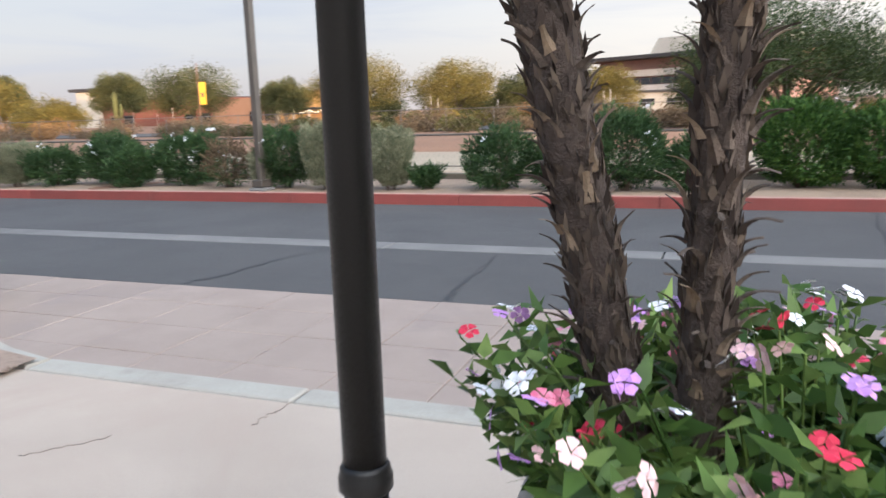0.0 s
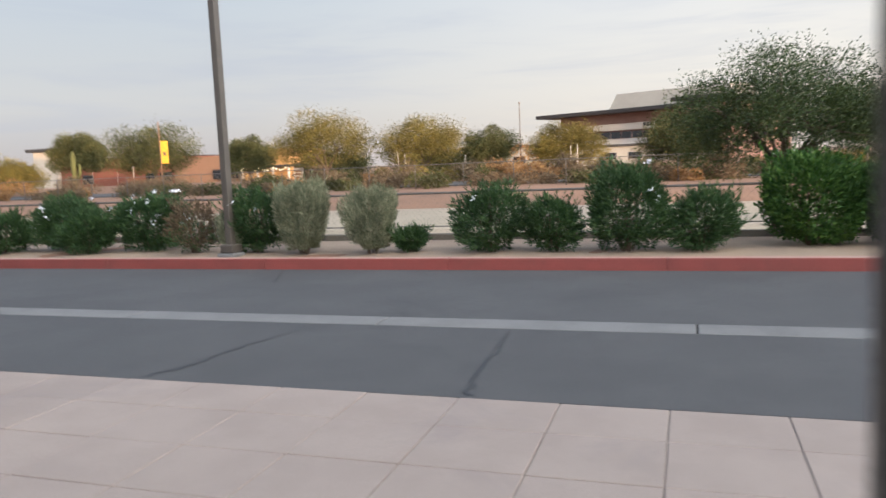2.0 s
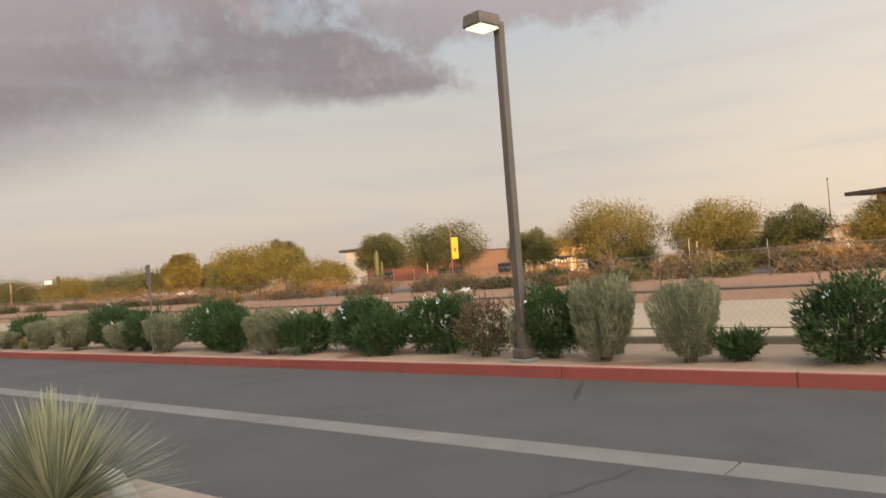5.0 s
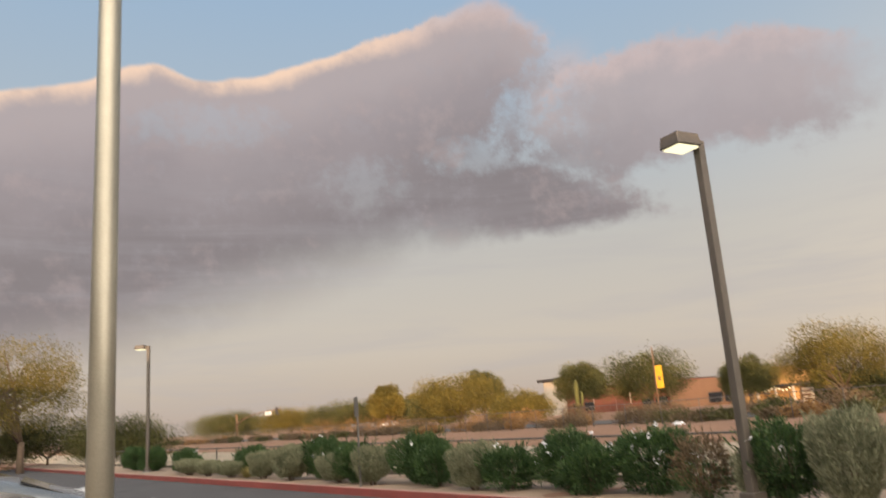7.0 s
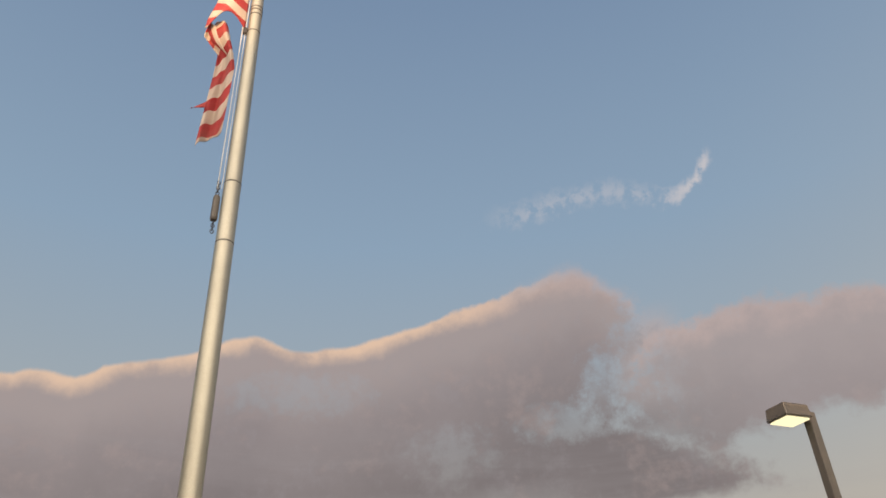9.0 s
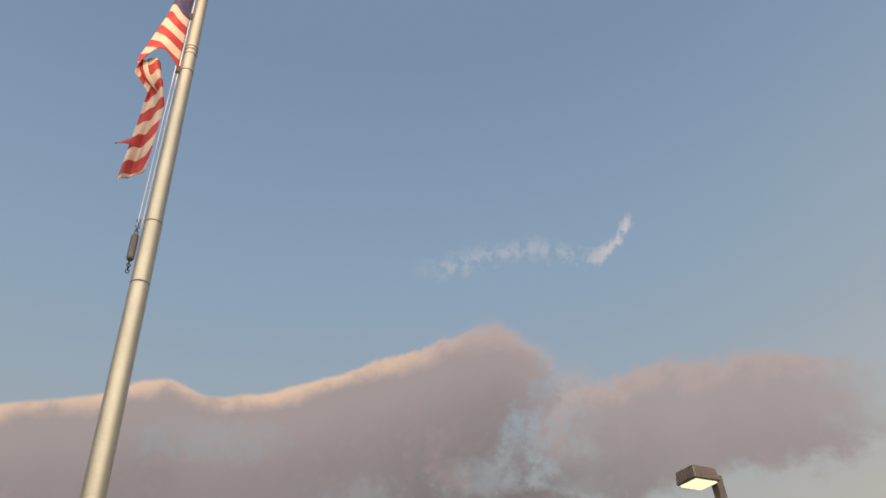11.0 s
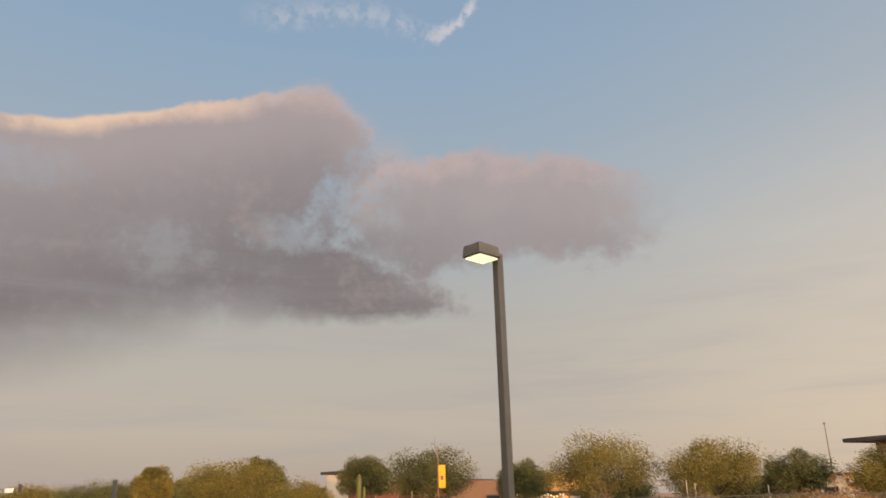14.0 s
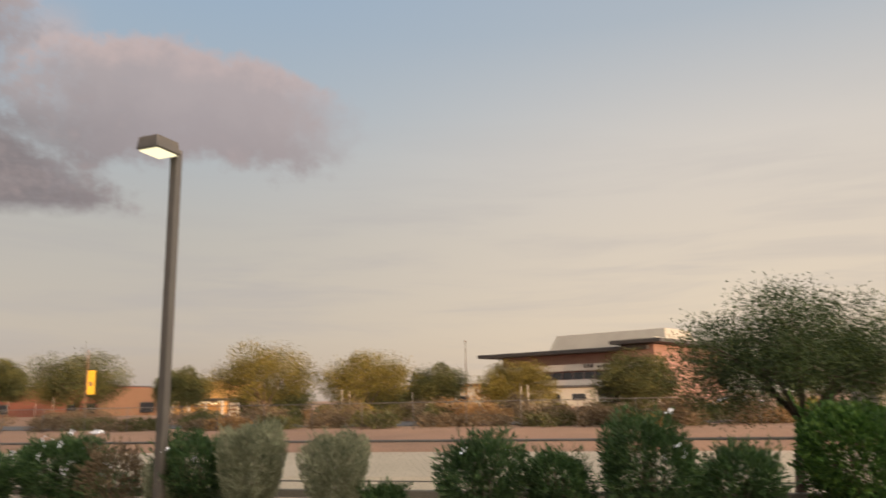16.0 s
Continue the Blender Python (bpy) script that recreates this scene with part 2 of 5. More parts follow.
M_ASPHALT = material("asphalt", (0.070, 0.066, 0.064, 1), (0.090, 0.085, 0.081, 1), 0.92, scale=0.9, fine=90, bump=0.5, stain=(0.052, 0.049, 0.048, 1), stain_scale=0.5)
M_SEAL = material("crack_sealant", (0.042, 0.040, 0.039, 1), rough=0.7, fine=90)
M_GUTTER = material("gutter_concrete", (0.19, 0.18, 0.168, 1), (0.15, 0.142, 0.132, 1), 0.9, scale=2, fine=120, stain=(0.11, 0.104, 0.097, 1))
M_PANEL = material("pinkish_concrete", (0.33, 0.262, 0.216, 1), (0.275, 0.215, 0.178, 1), 0.85, scale=1.7, fine=140, bump=0.2, stain=(0.25, 0.20, 0.175, 1), stain_scale=0.9, vary=0.02)
M_JOINT = material("joint_dirt", (0.20, 0.16, 0.13, 1), rough=0.95)
M_WALK = material("beige_concrete", (0.46, 0.385, 0.31, 1), (0.40, 0.33, 0.265, 1), 0.88, scale=1.2, fine=150, bump=0.2, stain=(0.38, 0.30, 0.24, 1), stain_scale=0.6)
M_CURB = material("pale_curb_concrete", (0.40, 0.375, 0.32, 1), (0.34, 0.31, 0.265, 1), 0.9, scale=3, fine=130, stain=(0.28, 0.25, 0.21, 1), stain_scale=1.6)
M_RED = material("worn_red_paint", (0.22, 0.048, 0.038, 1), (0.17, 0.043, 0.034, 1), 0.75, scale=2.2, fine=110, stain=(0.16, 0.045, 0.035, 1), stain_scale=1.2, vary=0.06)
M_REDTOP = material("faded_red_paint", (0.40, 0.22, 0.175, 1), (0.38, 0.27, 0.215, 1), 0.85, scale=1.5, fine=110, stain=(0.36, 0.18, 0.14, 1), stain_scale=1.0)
M_BED = material("tan_soil", (0.34, 0.25, 0.17, 1), (0.27, 0.19, 0.13, 1), 0.95, scale=1.4, fine=70, bump=0.6, dist=0.02)
M_GROUND = material("desert_ground", (0.26, 0.14, 0.078, 1), (0.20, 0.108, 0.062, 1), 0.95, scale=0.35, fine=25, bump=0.5, dist=0.03)
M_CANAL = material("canal_concrete", (0.35, 0.285, 0.20, 1), (0.30, 0.245, 0.17, 1), 0.9, scale=0.5, fine=40, stain=(0.24, 0.20, 0.14, 1), stain_scale=0.35)
M_WIRE = material("weathered_wire", (0.20, 0.165, 0.12, 1), rough=0.75, metal=0.2, bump=0)
M_DARKKERB = material("dark_kerb_concrete", (0.11, 0.095, 0.07, 1), (0.075, 0.066, 0.05, 1), 0.9, scale=2.5, fine=60)
M_CANALFLOOR = material("dark_canal_floor", (0.10, 0.09, 0.075, 1), rough=0.4, scale=0.6)
M_GRAVEL = material("pink_gravel", (0.33, 0.245, 0.185, 1), (0.23, 0.17, 0.13, 1), 0.95, scale=18, fine=90, bump=0.8, dist=0.02, vary=0.2)
M_BLACK = material("black_painted_steel", (0.018, 0.017, 0.016, 1), rough=0.38, scale=8, fine=180, bump=0.08, spec=0.3)
M_BRONZE = material("bronze_painted_steel", (0.085, 0.07, 0.055, 1), (0.07, 0.058, 0.047, 1), 0.5, scale=6, fine=150, bump=0.06)
M_POLE = material("brushed_aluminium", (0.36, 0.335, 0.27, 1), (0.30, 0.28, 0.225, 1), 0.42, metal=0.7, scale=3, fine=140, bump=0.06)
M_GALV = material("galvanised_steel", (0.17, 0.16, 0.145, 1), rough=0.55, metal=0.5, scale=5)
M_RAIL = material("weathered_rail", (0.13, 0.115, 0.10, 1), rough=0.6, metal=0.4)
M_ROPE = material("white_rope", (0.6, 0.6, 0.58, 1), rough=0.9)
M_POT = material("cast_stone", (0.47, 0.42, 0.36, 1), (0.40, 0.35, 0.29, 1), 0.85, scale=6, fine=120)
M_SOIL = material("potting_soil", (0.04, 0.03, 0.022, 1), rough=1.0, scale=20, fine=120, bump=1.0, dist=0.02)
M_TRUNK = material("palm_fibre", (0.085, 0.06, 0.045, 1), (0.045, 0.032, 0.026, 1), 0.95, scale=25, fine=160, bump=1.0, dist=0.01)
M_STUB = material("palm_stub", (0.11, 0.08, 0.058, 1), (0.03, 0.022, 0.018, 1), 0.9, scale=22, fine=140, bump=0.6, vary=0.35)
M_STUB2 = material("pale_palm_stub", (0.25, 0.18, 0.115, 1), (0.10, 0.07, 0.048, 1), 0.9, scale=22, fine=140, bump=0.5)
M_BARK = material("bark", (0.13, 0.09, 0.06, 1), (0.08, 0.055, 0.04, 1), 0.95, scale=6, fine=60, bump=0.7)
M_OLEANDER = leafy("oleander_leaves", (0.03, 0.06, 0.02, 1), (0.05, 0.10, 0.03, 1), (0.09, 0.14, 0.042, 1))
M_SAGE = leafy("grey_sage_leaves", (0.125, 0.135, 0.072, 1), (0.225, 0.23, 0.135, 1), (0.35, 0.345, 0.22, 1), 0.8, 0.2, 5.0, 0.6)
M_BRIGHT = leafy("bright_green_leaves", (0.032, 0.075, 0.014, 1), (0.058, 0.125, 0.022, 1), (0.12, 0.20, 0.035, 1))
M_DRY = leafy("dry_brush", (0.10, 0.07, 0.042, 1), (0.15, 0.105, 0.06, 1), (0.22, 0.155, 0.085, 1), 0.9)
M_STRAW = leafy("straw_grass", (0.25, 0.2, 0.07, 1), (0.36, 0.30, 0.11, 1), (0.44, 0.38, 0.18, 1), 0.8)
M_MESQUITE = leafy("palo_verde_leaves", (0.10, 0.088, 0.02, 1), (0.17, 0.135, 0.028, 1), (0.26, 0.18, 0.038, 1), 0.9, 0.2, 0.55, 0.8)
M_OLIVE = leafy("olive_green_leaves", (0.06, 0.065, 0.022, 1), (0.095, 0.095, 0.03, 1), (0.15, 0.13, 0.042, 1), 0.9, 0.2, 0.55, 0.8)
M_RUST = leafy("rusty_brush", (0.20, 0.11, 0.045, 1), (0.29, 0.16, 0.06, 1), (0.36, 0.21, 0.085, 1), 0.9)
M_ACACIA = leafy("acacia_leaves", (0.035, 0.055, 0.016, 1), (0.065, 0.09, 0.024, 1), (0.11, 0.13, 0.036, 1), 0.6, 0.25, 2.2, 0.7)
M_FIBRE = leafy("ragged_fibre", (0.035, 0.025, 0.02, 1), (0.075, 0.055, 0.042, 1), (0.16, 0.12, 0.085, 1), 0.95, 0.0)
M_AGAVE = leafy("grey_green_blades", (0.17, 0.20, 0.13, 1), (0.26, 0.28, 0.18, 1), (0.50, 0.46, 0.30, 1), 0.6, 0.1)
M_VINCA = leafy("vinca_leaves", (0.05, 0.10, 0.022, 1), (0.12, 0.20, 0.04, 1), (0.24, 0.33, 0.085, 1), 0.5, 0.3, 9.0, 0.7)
M_WHITE_P = material("white_petal", (0.80, 0.80, 0.82, 1), (0.72, 0.72, 0.78, 1), 0.6, scale=40, bump=0)
M_RED_P = material("crimson_petal", (0.62, 0.02, 0.06, 1), (0.70, 0.05, 0.12, 1), 0.6, scale=40, bump=0)
M_PINK_P = material("pink_petal", (0.72, 0.16, 0.30, 1), (0.75, 0.35, 0.42, 1), 0.6, scale=40, bump=0)
M_LILAC_P = material("lilac_petal", (0.50, 0.24, 0.62, 1), (0.58, 0.34, 0.68, 1), 0.6, scale=40, bump=0)
M_PALE_P = material("pale_pink_petal", (0.74, 0.50, 0.50, 1), (0.70, 0.42, 0.44, 1), 0.6, scale=40, bump=0)
M_BRICK = material("red_brown_render", (0.16, 0.052, 0.03, 1), (0.135, 0.046, 0.027, 1), 0.9, scale=0.5, fine=20)
M_TAN = material("tan_render", (0.19, 0.105, 0.062, 1), (0.165, 0.092, 0.054, 1), 0.9, scale=0.5, fine=20)
M_GOLD = material("ochre_render", (0.42, 0.23, 0.08, 1), (0.45, 0.26, 0.09, 1), 0.9, scale=0.5, fine=20)
M_STUCCO = material("pale_stucco", (0.46, 0.40, 0.32, 1), (0.40, 0.345, 0.275, 1), 0.9, scale=0.6, fine=25)
M_DARK = material("dark_trim", (0.035, 0.03, 0.027, 1), rough=0.6)
M_GLASS = material("dark_window_glass", (0.02, 0.022, 0.026, 1), rough=0.08, bump=0, spec=0.8)
M_OFFB = material("office_brick", (0.23, 0.13, 0.10, 1), (0.19, 0.105, 0.085, 1), 0.9, scale=0.4, fine=15)
M_OFFW = material("office_white_band", (0.47, 0.43, 0.38, 1), (0.42, 0.385, 0.34, 1), 0.8, scale=0.4, fine=15)
M_ROOF = material("standing_seam_roof", (0.30, 0.27, 0.22, 1), (0.26, 0.23, 0.19, 1), 0.6, scale=0.3, fine=10)
M_YELLOW = material("yellow_cloth", (0.70, 0.40, 0.02, 1), rough=0.8)
M_WHITEP = material("white_paint", (0.75, 0.73, 0.69, 1), rough=0.6)
M_CAR = material("silver_car_paint", (0.19, 0.205, 0.21, 1), (0.17, 0.185, 0.19, 1), 0.26, metal=0.35, scale=1, fine=300, bump=0.0)
M_CARW = material("white_car_paint", (0.72, 0.72, 0.70, 1), rough=0.25, bump=0.0)
M_TAIL = material("red_tail_lens", (0.30, 0.018, 0.014, 1), rough=0.15, bump=0)
M_TYRE = material("tyre_rubber", (0.02, 0.02, 0.02, 1), rough=0.85)
M_BULB = shining("lit_lamp_lens", (1.0, 0.90, 0.55, 1), 1.15)
M_STRING = shining("string_lights", (1.0, 0.75, 0.4, 1), 1.8)
M_ROCK = material("rock", (0.35, 0.25, 0.18, 1), rough=0.95, scale=9, fine=60, bump=0.6)
M_HOTEL = material("hotel_render", (0.50, 0.42, 0.33, 1), rough=0.9, scale=0.6, fine=25)

# flag cloth: stripes run along the fly
M_FLAG = bpy.data.materials.new("striped_cloth")
M_FLAG.use_nodes = True
N = Nodes(M_FLAG.node_tree)
_b, _o = N.node("ShaderNodeBsdfPrincipled"), N.node("ShaderNodeOutputMaterial")
N.tree.links.new(_b.outputs[0], _o.inputs[0])
_uv = N.node("ShaderNodeUVMap").outputs[0]
_s = N.node("ShaderNodeSeparateXYZ")
N.put(_uv, _s.inputs[0])
_st = N.math("GREATER_THAN", N.math("FRACT", N.math("MULTIPLY", _s.outputs[1], 6.5)), 0.5)
_c = N.mix(_st, (0.29, 0.018, 0.02, 1), (0.44, 0.36, 0.30, 1))
_blue = N.math("MULTIPLY", N.math("GREATER_THAN", _s.outputs[1], 0.46), N.math("LESS_THAN", _s.outputs[0], 0.4))
_c = N.mix(_blue, _c, (0.02, 0.025, 0.09, 1))
_c = N.mix(N.smooth(N.noise(_uv, 9.0, 4.0), 0.3, 0.8, 0.0, 0.25), _c, (0.25, 0.12, 0.1, 1))
N.put(_c, _b.inputs["Base Color"])
_b.inputs["Roughness"].default_value = 0.85


# ---- mesh helpers ----
def mesh_from(name, verts, faces, mats, idx=None, smooth=False):
    me = bpy.data.meshes.new(name)
    me.from_pydata([tuple(v) for v in verts], [], [tuple(f) for f in faces])
    for m in (mats if isinstance(mats, (list, tuple)) else [mats]):
        me.materials.append(m)
    if idx is not None:
        me.polygons.foreach_set("material_index", idx)
    if smooth:
        me.polygons.foreach_set("use_smooth", [True] * len(me.polygons))
    me.update()
    return me


def thing(name, x, y, z, label, category, group="", kind="", rz=0.0):
    ob = new(name)
    ob.matrix_basis = pose(x, y, z, 0, 0, rz)
    ob.empty_display_size = 0.1
    return tagged(ob, label, category, group, kind)


def part(name, bm, mat, parent, label="", smooth=False, kind=""):
    """Links a bmesh or mesh as one object under a thing or part."""
    if isinstance(bm, bmesh.types.BMesh):
        me = bpy.data.meshes.new(name)
        bm.to_mesh(me)
        bm.free()
        me.materials.append(mat)
    else:
        me = bm
        if mat is not None and not me.materials:
            me.materials.append(mat)
    if smooth:
        me.polygons.foreach_set("use_smooth", [True] * len(me.polygons))
    ob = new(name, me)
    ob.parent = parent
    return tagged(ob, label, kind=kind)


def structure(name, me, mat, label, category):
    if isinstance(me, bmesh.types.BMesh):
        bm, me = me, bpy.data.meshes.new(name)
        bm.to_mesh(me)
        bm.free()
    if mat is not None:
        me.materials.append(mat)
    return tagged(new(name, me), label, category, kind="structure")


def box(bm, x0, x1, y0, y1, z0, z1, bevel=0.0, seg=1):
    r = bmesh.ops.create_cube(bm, size=1.0, matrix=Matrix.Translation(((x0 + x1) / 2, (y0 + y1) / 2, (z0 + z1) / 2)) @ Matrix.Diagonal((x1 - x0, y1 - y0, z1 - z0, 1)))
    if bevel:
        es = list({e for v in r["verts"] for e in v.link_edges})
        bmesh.ops.bevel(bm, geom=es, offset=bevel, segments=seg, affect="EDGES", profile=0.5)
    return bm


def boxed(*a, **k):
    return box(bmesh.new(), *a, **k)


def lathe(profile, sides=24):
    """Turned solid from (radius, height) pairs."""
    vs, fs = [], []
    for r, z in profile:
        for i in range(sides):
            a = 2 * math.pi * i / sides
            vs.append((r * math.cos(a), r * math.sin(a), z))
    n = len(profile)
    for j in range(n - 1):
        for i in range(sides):
            k = (i + 1) % sides
            fs.append((j * sides + i, j * sides + k, (j + 1) * sides + k, (j + 1) * sides + i))
    fs.append(tuple(range(sides))[::-1])
    fs.append(tuple((n - 1) * sides + i for i in range(sides)))
    return vs, fs


def turned(name, profile, mat, sides=24, smooth=True):
    me = mesh_from(name, *lathe(profile, sides), mat, smooth=smooth)
    k = len(me.polygons)
    me.polygons[k - 1].use_smooth = me.polygons[k - 2].use_smooth = False
    return me


def tube(points, radii, sides=6):
    """Tapered tube along a line of points."""
    pts = [Vector(p) for p in points]
    vs, fs = [], []
    for i, p in enumerate(pts):
        d = (pts[min(i + 1, len(pts) - 1)] - pts[max(i - 1, 0)]).normalized()
        u = d.orthogonal().normalized()
        w = d.cross(u)
        for k in range(sides):
            a = 2 * math.pi * k / sides
            vs.append(p + (u * math.cos(a) + w * math.sin(a)) * radii[i])
    for i in range(len(pts) - 1):
        for k in range(sides):
            q = (k + 1) % sides
            fs.append((i * sides + k, i * sides + q, (i + 1) * sides + q, (i + 1) * sides + k))
    fs.append(tuple(range(sides))[::-1])
    fs.append(tuple((len(pts) - 1) * sides + k for k in range(sides)))
    return vs, fs


def joined(pieces):
    vs, fs = [], []
    for v, f in pieces:
        o = len(vs)
        vs.extend(v)
        fs.extend(tuple(i + o for i in g) for g in f)
    return vs, fs


def leaves(rng, centres, outward, length, width, spread=0.8, curl=0.15):
    """Many small pointed leaves, each a folded four-cornered blade."""
    n = len(centres)
    d = outward + rng.normal(0, spread, (n, 3))
    d /= np.linalg.norm(d, axis=1, keepdims=True) + 1e-9
    s = np.cross(d, rng.normal(0, 1, (n, 3)))
    s /= np.linalg.norm(s, axis=1, keepdims=True) + 1e-9
    up = np.cross(s, d)
    L = (length * rng.uniform(0.65, 1.3, n))[:, None]
    Wd = (width * rng.uniform(0.7, 1.3, n))[:, None]
    a = centres
    tip = centres + d * L - up * L * curl
    l = centres + d * L * 0.45 + s * Wd * 0.5 + up * Wd * 0.15
    r = centres + d * L * 0.45 - s * Wd * 0.5 + up * Wd * 0.15
    v = np.stack([a, l, tip, r], 1).reshape(-1, 3)
    f = np.arange(n * 4).reshape(-1, 4)
    return v, f


def leaf_mesh(name, v, f, mat):
    me = bpy.data.meshes.new(name)
    me.vertices.add(len(v))
    me.vertices.foreach_set("co", np.asarray(v, dtype=np.float32).ravel())
    me.loops.add(f.size)
    me.loops.foreach_set("vertex_index", f.astype(np.int32).ravel())
    me.polygons.add(len(f))
    me.polygons.foreach_set("loop_start", np.arange(0, f.size, f.shape[1], dtype=np.int32))
    me.polygons.foreach_set("loop_total", np.full(len(f), f.shape[1], dtype=np.int32))
    me.materials.append(mat)
    me.update(calc_edges=True)
    me.validate()
    return me


def shell(rng, n, rx, ry, h, base=0.0, boxy=2.0, lumps=0.12, inner=0.55):
    """Points in the outer part of a rounded bush, lumpy and open here and there."""
    p = rng.normal(0, 1, (n, 3))
    p /= np.linalg.norm(p, axis=1, keepdims=True)
    ph = rng.uniform(0, 6.28, 6)
    lump = 1 + lumps * (np.sin(3 * p[:, 0] + 2.5 * p[:, 2] + ph[0]) + np.sin(5 * p[:, 1] - 3 * p[:, 2] + ph[1]) + 0.7 * np.sin(9 * p[:, 0] + 7 * p[:, 1] + ph[2]))
    q = (np.abs(p) ** boxy).sum(1) ** (-1 / boxy)
    r = rng.uniform(inner ** 3, 1, n) ** (1 / 3)
    c = p * (q * r * lump)[:, None]
    c = c * np.array([rx, ry, h / 2]) + np.array([0, 0, base + h / 2])
    c[:, 2] = np.maximum(c[:, 2], base + 0.02)
    return c, p


# ---- large structure ----
def strip(name, profile, x0, x1, mat, label, category, nx=40, wob=0.0):
    rng = np.random.default_rng(3)
    xs = np.linspace(x0, x1, nx)
    vs, fs = [], []
    for x in xs:
        for y, z in profile:
            vs.append((x, y, z + wob * rng.normal()))
    n = len(profile)
    for i in range(nx - 1):
        for j in range(n - 1):
            fs.append((i * n + j, (i + 1) * n + j, (i + 1) * n + j + 1, i * n + j + 1))
    return structure(name, mesh_from(name, vs, fs, mat), None, label, category)


KERB_Y, EDGE_Y, G0, G1 = 9.88, 4.20, 6.24, 6.62
strip("ground", [(-600, -0.12), (9.99, -0.12), (10.0, 0.155), (10.6, 0.165), (13.0, 0.13), (14.0, 0.0), (16.2, -1.28), (22.6, -1.28), (24.0, -1.22), (25.0, -0.9), (30.2, -0.42),
                 (31.0, -0.3), (33.5, -0.1), (38.0, 0.10), (41.0, 0.02), (60, -0.05), (300, 0.0), (2500, 0.0)], -1500, 1500, M_GROUND, "sandy reddish desert ground with a channel cut through it", "ground", nx=60)
strip("planting_bed", [(10.02, 0.16), (10.6, 0.171), (12.9, 0.137), (13.95, 0.012)], -75, 45, M_BED, "bare tan soil bed behind the red kerb", "ground", nx=160, wob=0.004)
strip("canal_floor", [(16.3, -1.268), (22.5, -1.268)], -300, 300, M_CANALFLOOR, "dark floor of the drainage channel", "ground")
strip("canal_bank", [(22.6, -1.265), (24.0, -1.20), (25.0, -0.885), (25.15, -0.80), (30.2, -0.40), (30.5, -0.39)], -300, 300, M_CANAL, "pale concrete lining of the far channel bank", "canal bank", nx=80)
strip("canal_bank_near", [(14.05, -0.01), (16.2, -1.262)], -300, 300, M_CANAL, "pale concrete lining of the near channel bank", "canal bank", nx=60)
structure("road", boxed(-75, 45, EDGE_Y, G0, -0.1, 0.0), M_ASPHALT, "worn grey asphalt lane beside the driveway", "road")
structure("road_2", boxed(-75, 45, G1, KERB_Y, -0.1, 0.0), M_ASPHALT, "worn grey asphalt lane along the red kerb", "road")
structure("pavement_hotel", boxed(-75, 45, -13.0, 1.84, -0.1, 0.08), M_WALK, "smooth beige concrete walkway in front of the building", "pavement")
structure("driveway_base", boxed(-8.0, 45, 2.06, EDGE_Y - 0.004, -0.1, -0.010), M_JOINT, "dirt-filled base under the scored driveway", "pavement")
structure("parking_lot", boxed(-75, -8.2, 1.85, EDGE_Y - 0.004, -0.1, -0.002), M_ASPHALT, "worn grey asphalt parking bay", "road")
structure("far_street", boxed(-400, 300, 47.0, 56.0, -0.1, 0.06), M_ASPHALT, "distant grey asphalt street", "road")
hotel = structure("wall_hotel", boxed(-90, 60, -14.0, -13.4, -0.1, 7.9), M_HOTEL, "plain beige rendered wall of the building", "wall")

# curb between walkway and driveway, and crack lines on the walkway
curb = thing("driveway_curb", 0, 0, 0, "pale concrete curb between walkway and driveway", "curb", kind="structure")
xs = [-3.72, -1.9, 1.2, 4.3, 7.4]
for a, b_ in zip(xs, xs[1:]):
    part("curb_stone", boxed(a + 0.006, b_ - 0.006, 1.85, 2.05, -0.08, 0.088, bevel=0.02, seg=2), M_CURB, curb)
rng = np.random.default_rng(11)
for (ax, ay, bx, by) in ((-2.5, 1.25, -2.72, 0.98), (-2.78, 0.72, -2.98, 0.45), (-1.9, 1.84, -1.93, 1.55)):
    pts = [(ax + (bx - ax) * k / 14 + rng.normal(0, 0.012), ay + (by - ay) * k / 14 + rng.normal(0, 0.012), 0.081) for k in range(15)]
    tagged(new("pavement_crack", mesh_from("pavement_crack", *tube(pts, [0.003] * 15, 4), M_JOINT)), "thin dark crack in the beige walkway", "crack", kind="structure")

# concrete gutter down the middle of the road
gut = thing("valley_gutter", 0, 0, 0, "pale concrete gutter strip along the road", "gutter", kind="structure")
x = -63.46
while x < 40:
    part("gutter_slab", boxed(x + 0.008, x + 2.992, G0 + 0.003, G1 - 0.003, -0.1, 0.004, bevel=0.006), M_GUTTER, gut)
    x += 3.0

# sealed cracks across the asphalt
for ax, ay, bx, by in ((-1.98, 4.24, -2.1, 6.2), (-4.51, 4.24, -4.1, 6.2), (1.6, 6.65, 1.9, 9.8), (-6.0, 8.6, -6.5, 9.8)):
    vs, fs = [], []
    for k in range(19):
        f = k / 18
        cx, cy = ax + (bx - ax) * f + rng.normal(0, 0.03), ay + (by - ay) * f
        w = 0.028 * (1 - 0.85 * f) * rng.uniform(0.5, 1.2)
        vs += [(cx - w, cy, 0.004), (cx + w, cy, 0.004)]
        if k:
            fs.append((2 * k - 2, 2 * k - 1, 2 * k + 1, 2 * k))
    tagged(new("sealed_crack", mesh_from("sealed_crack", vs, fs, M_SEAL)), "dark sealed crack across the asphalt", "crack", kind="structure")

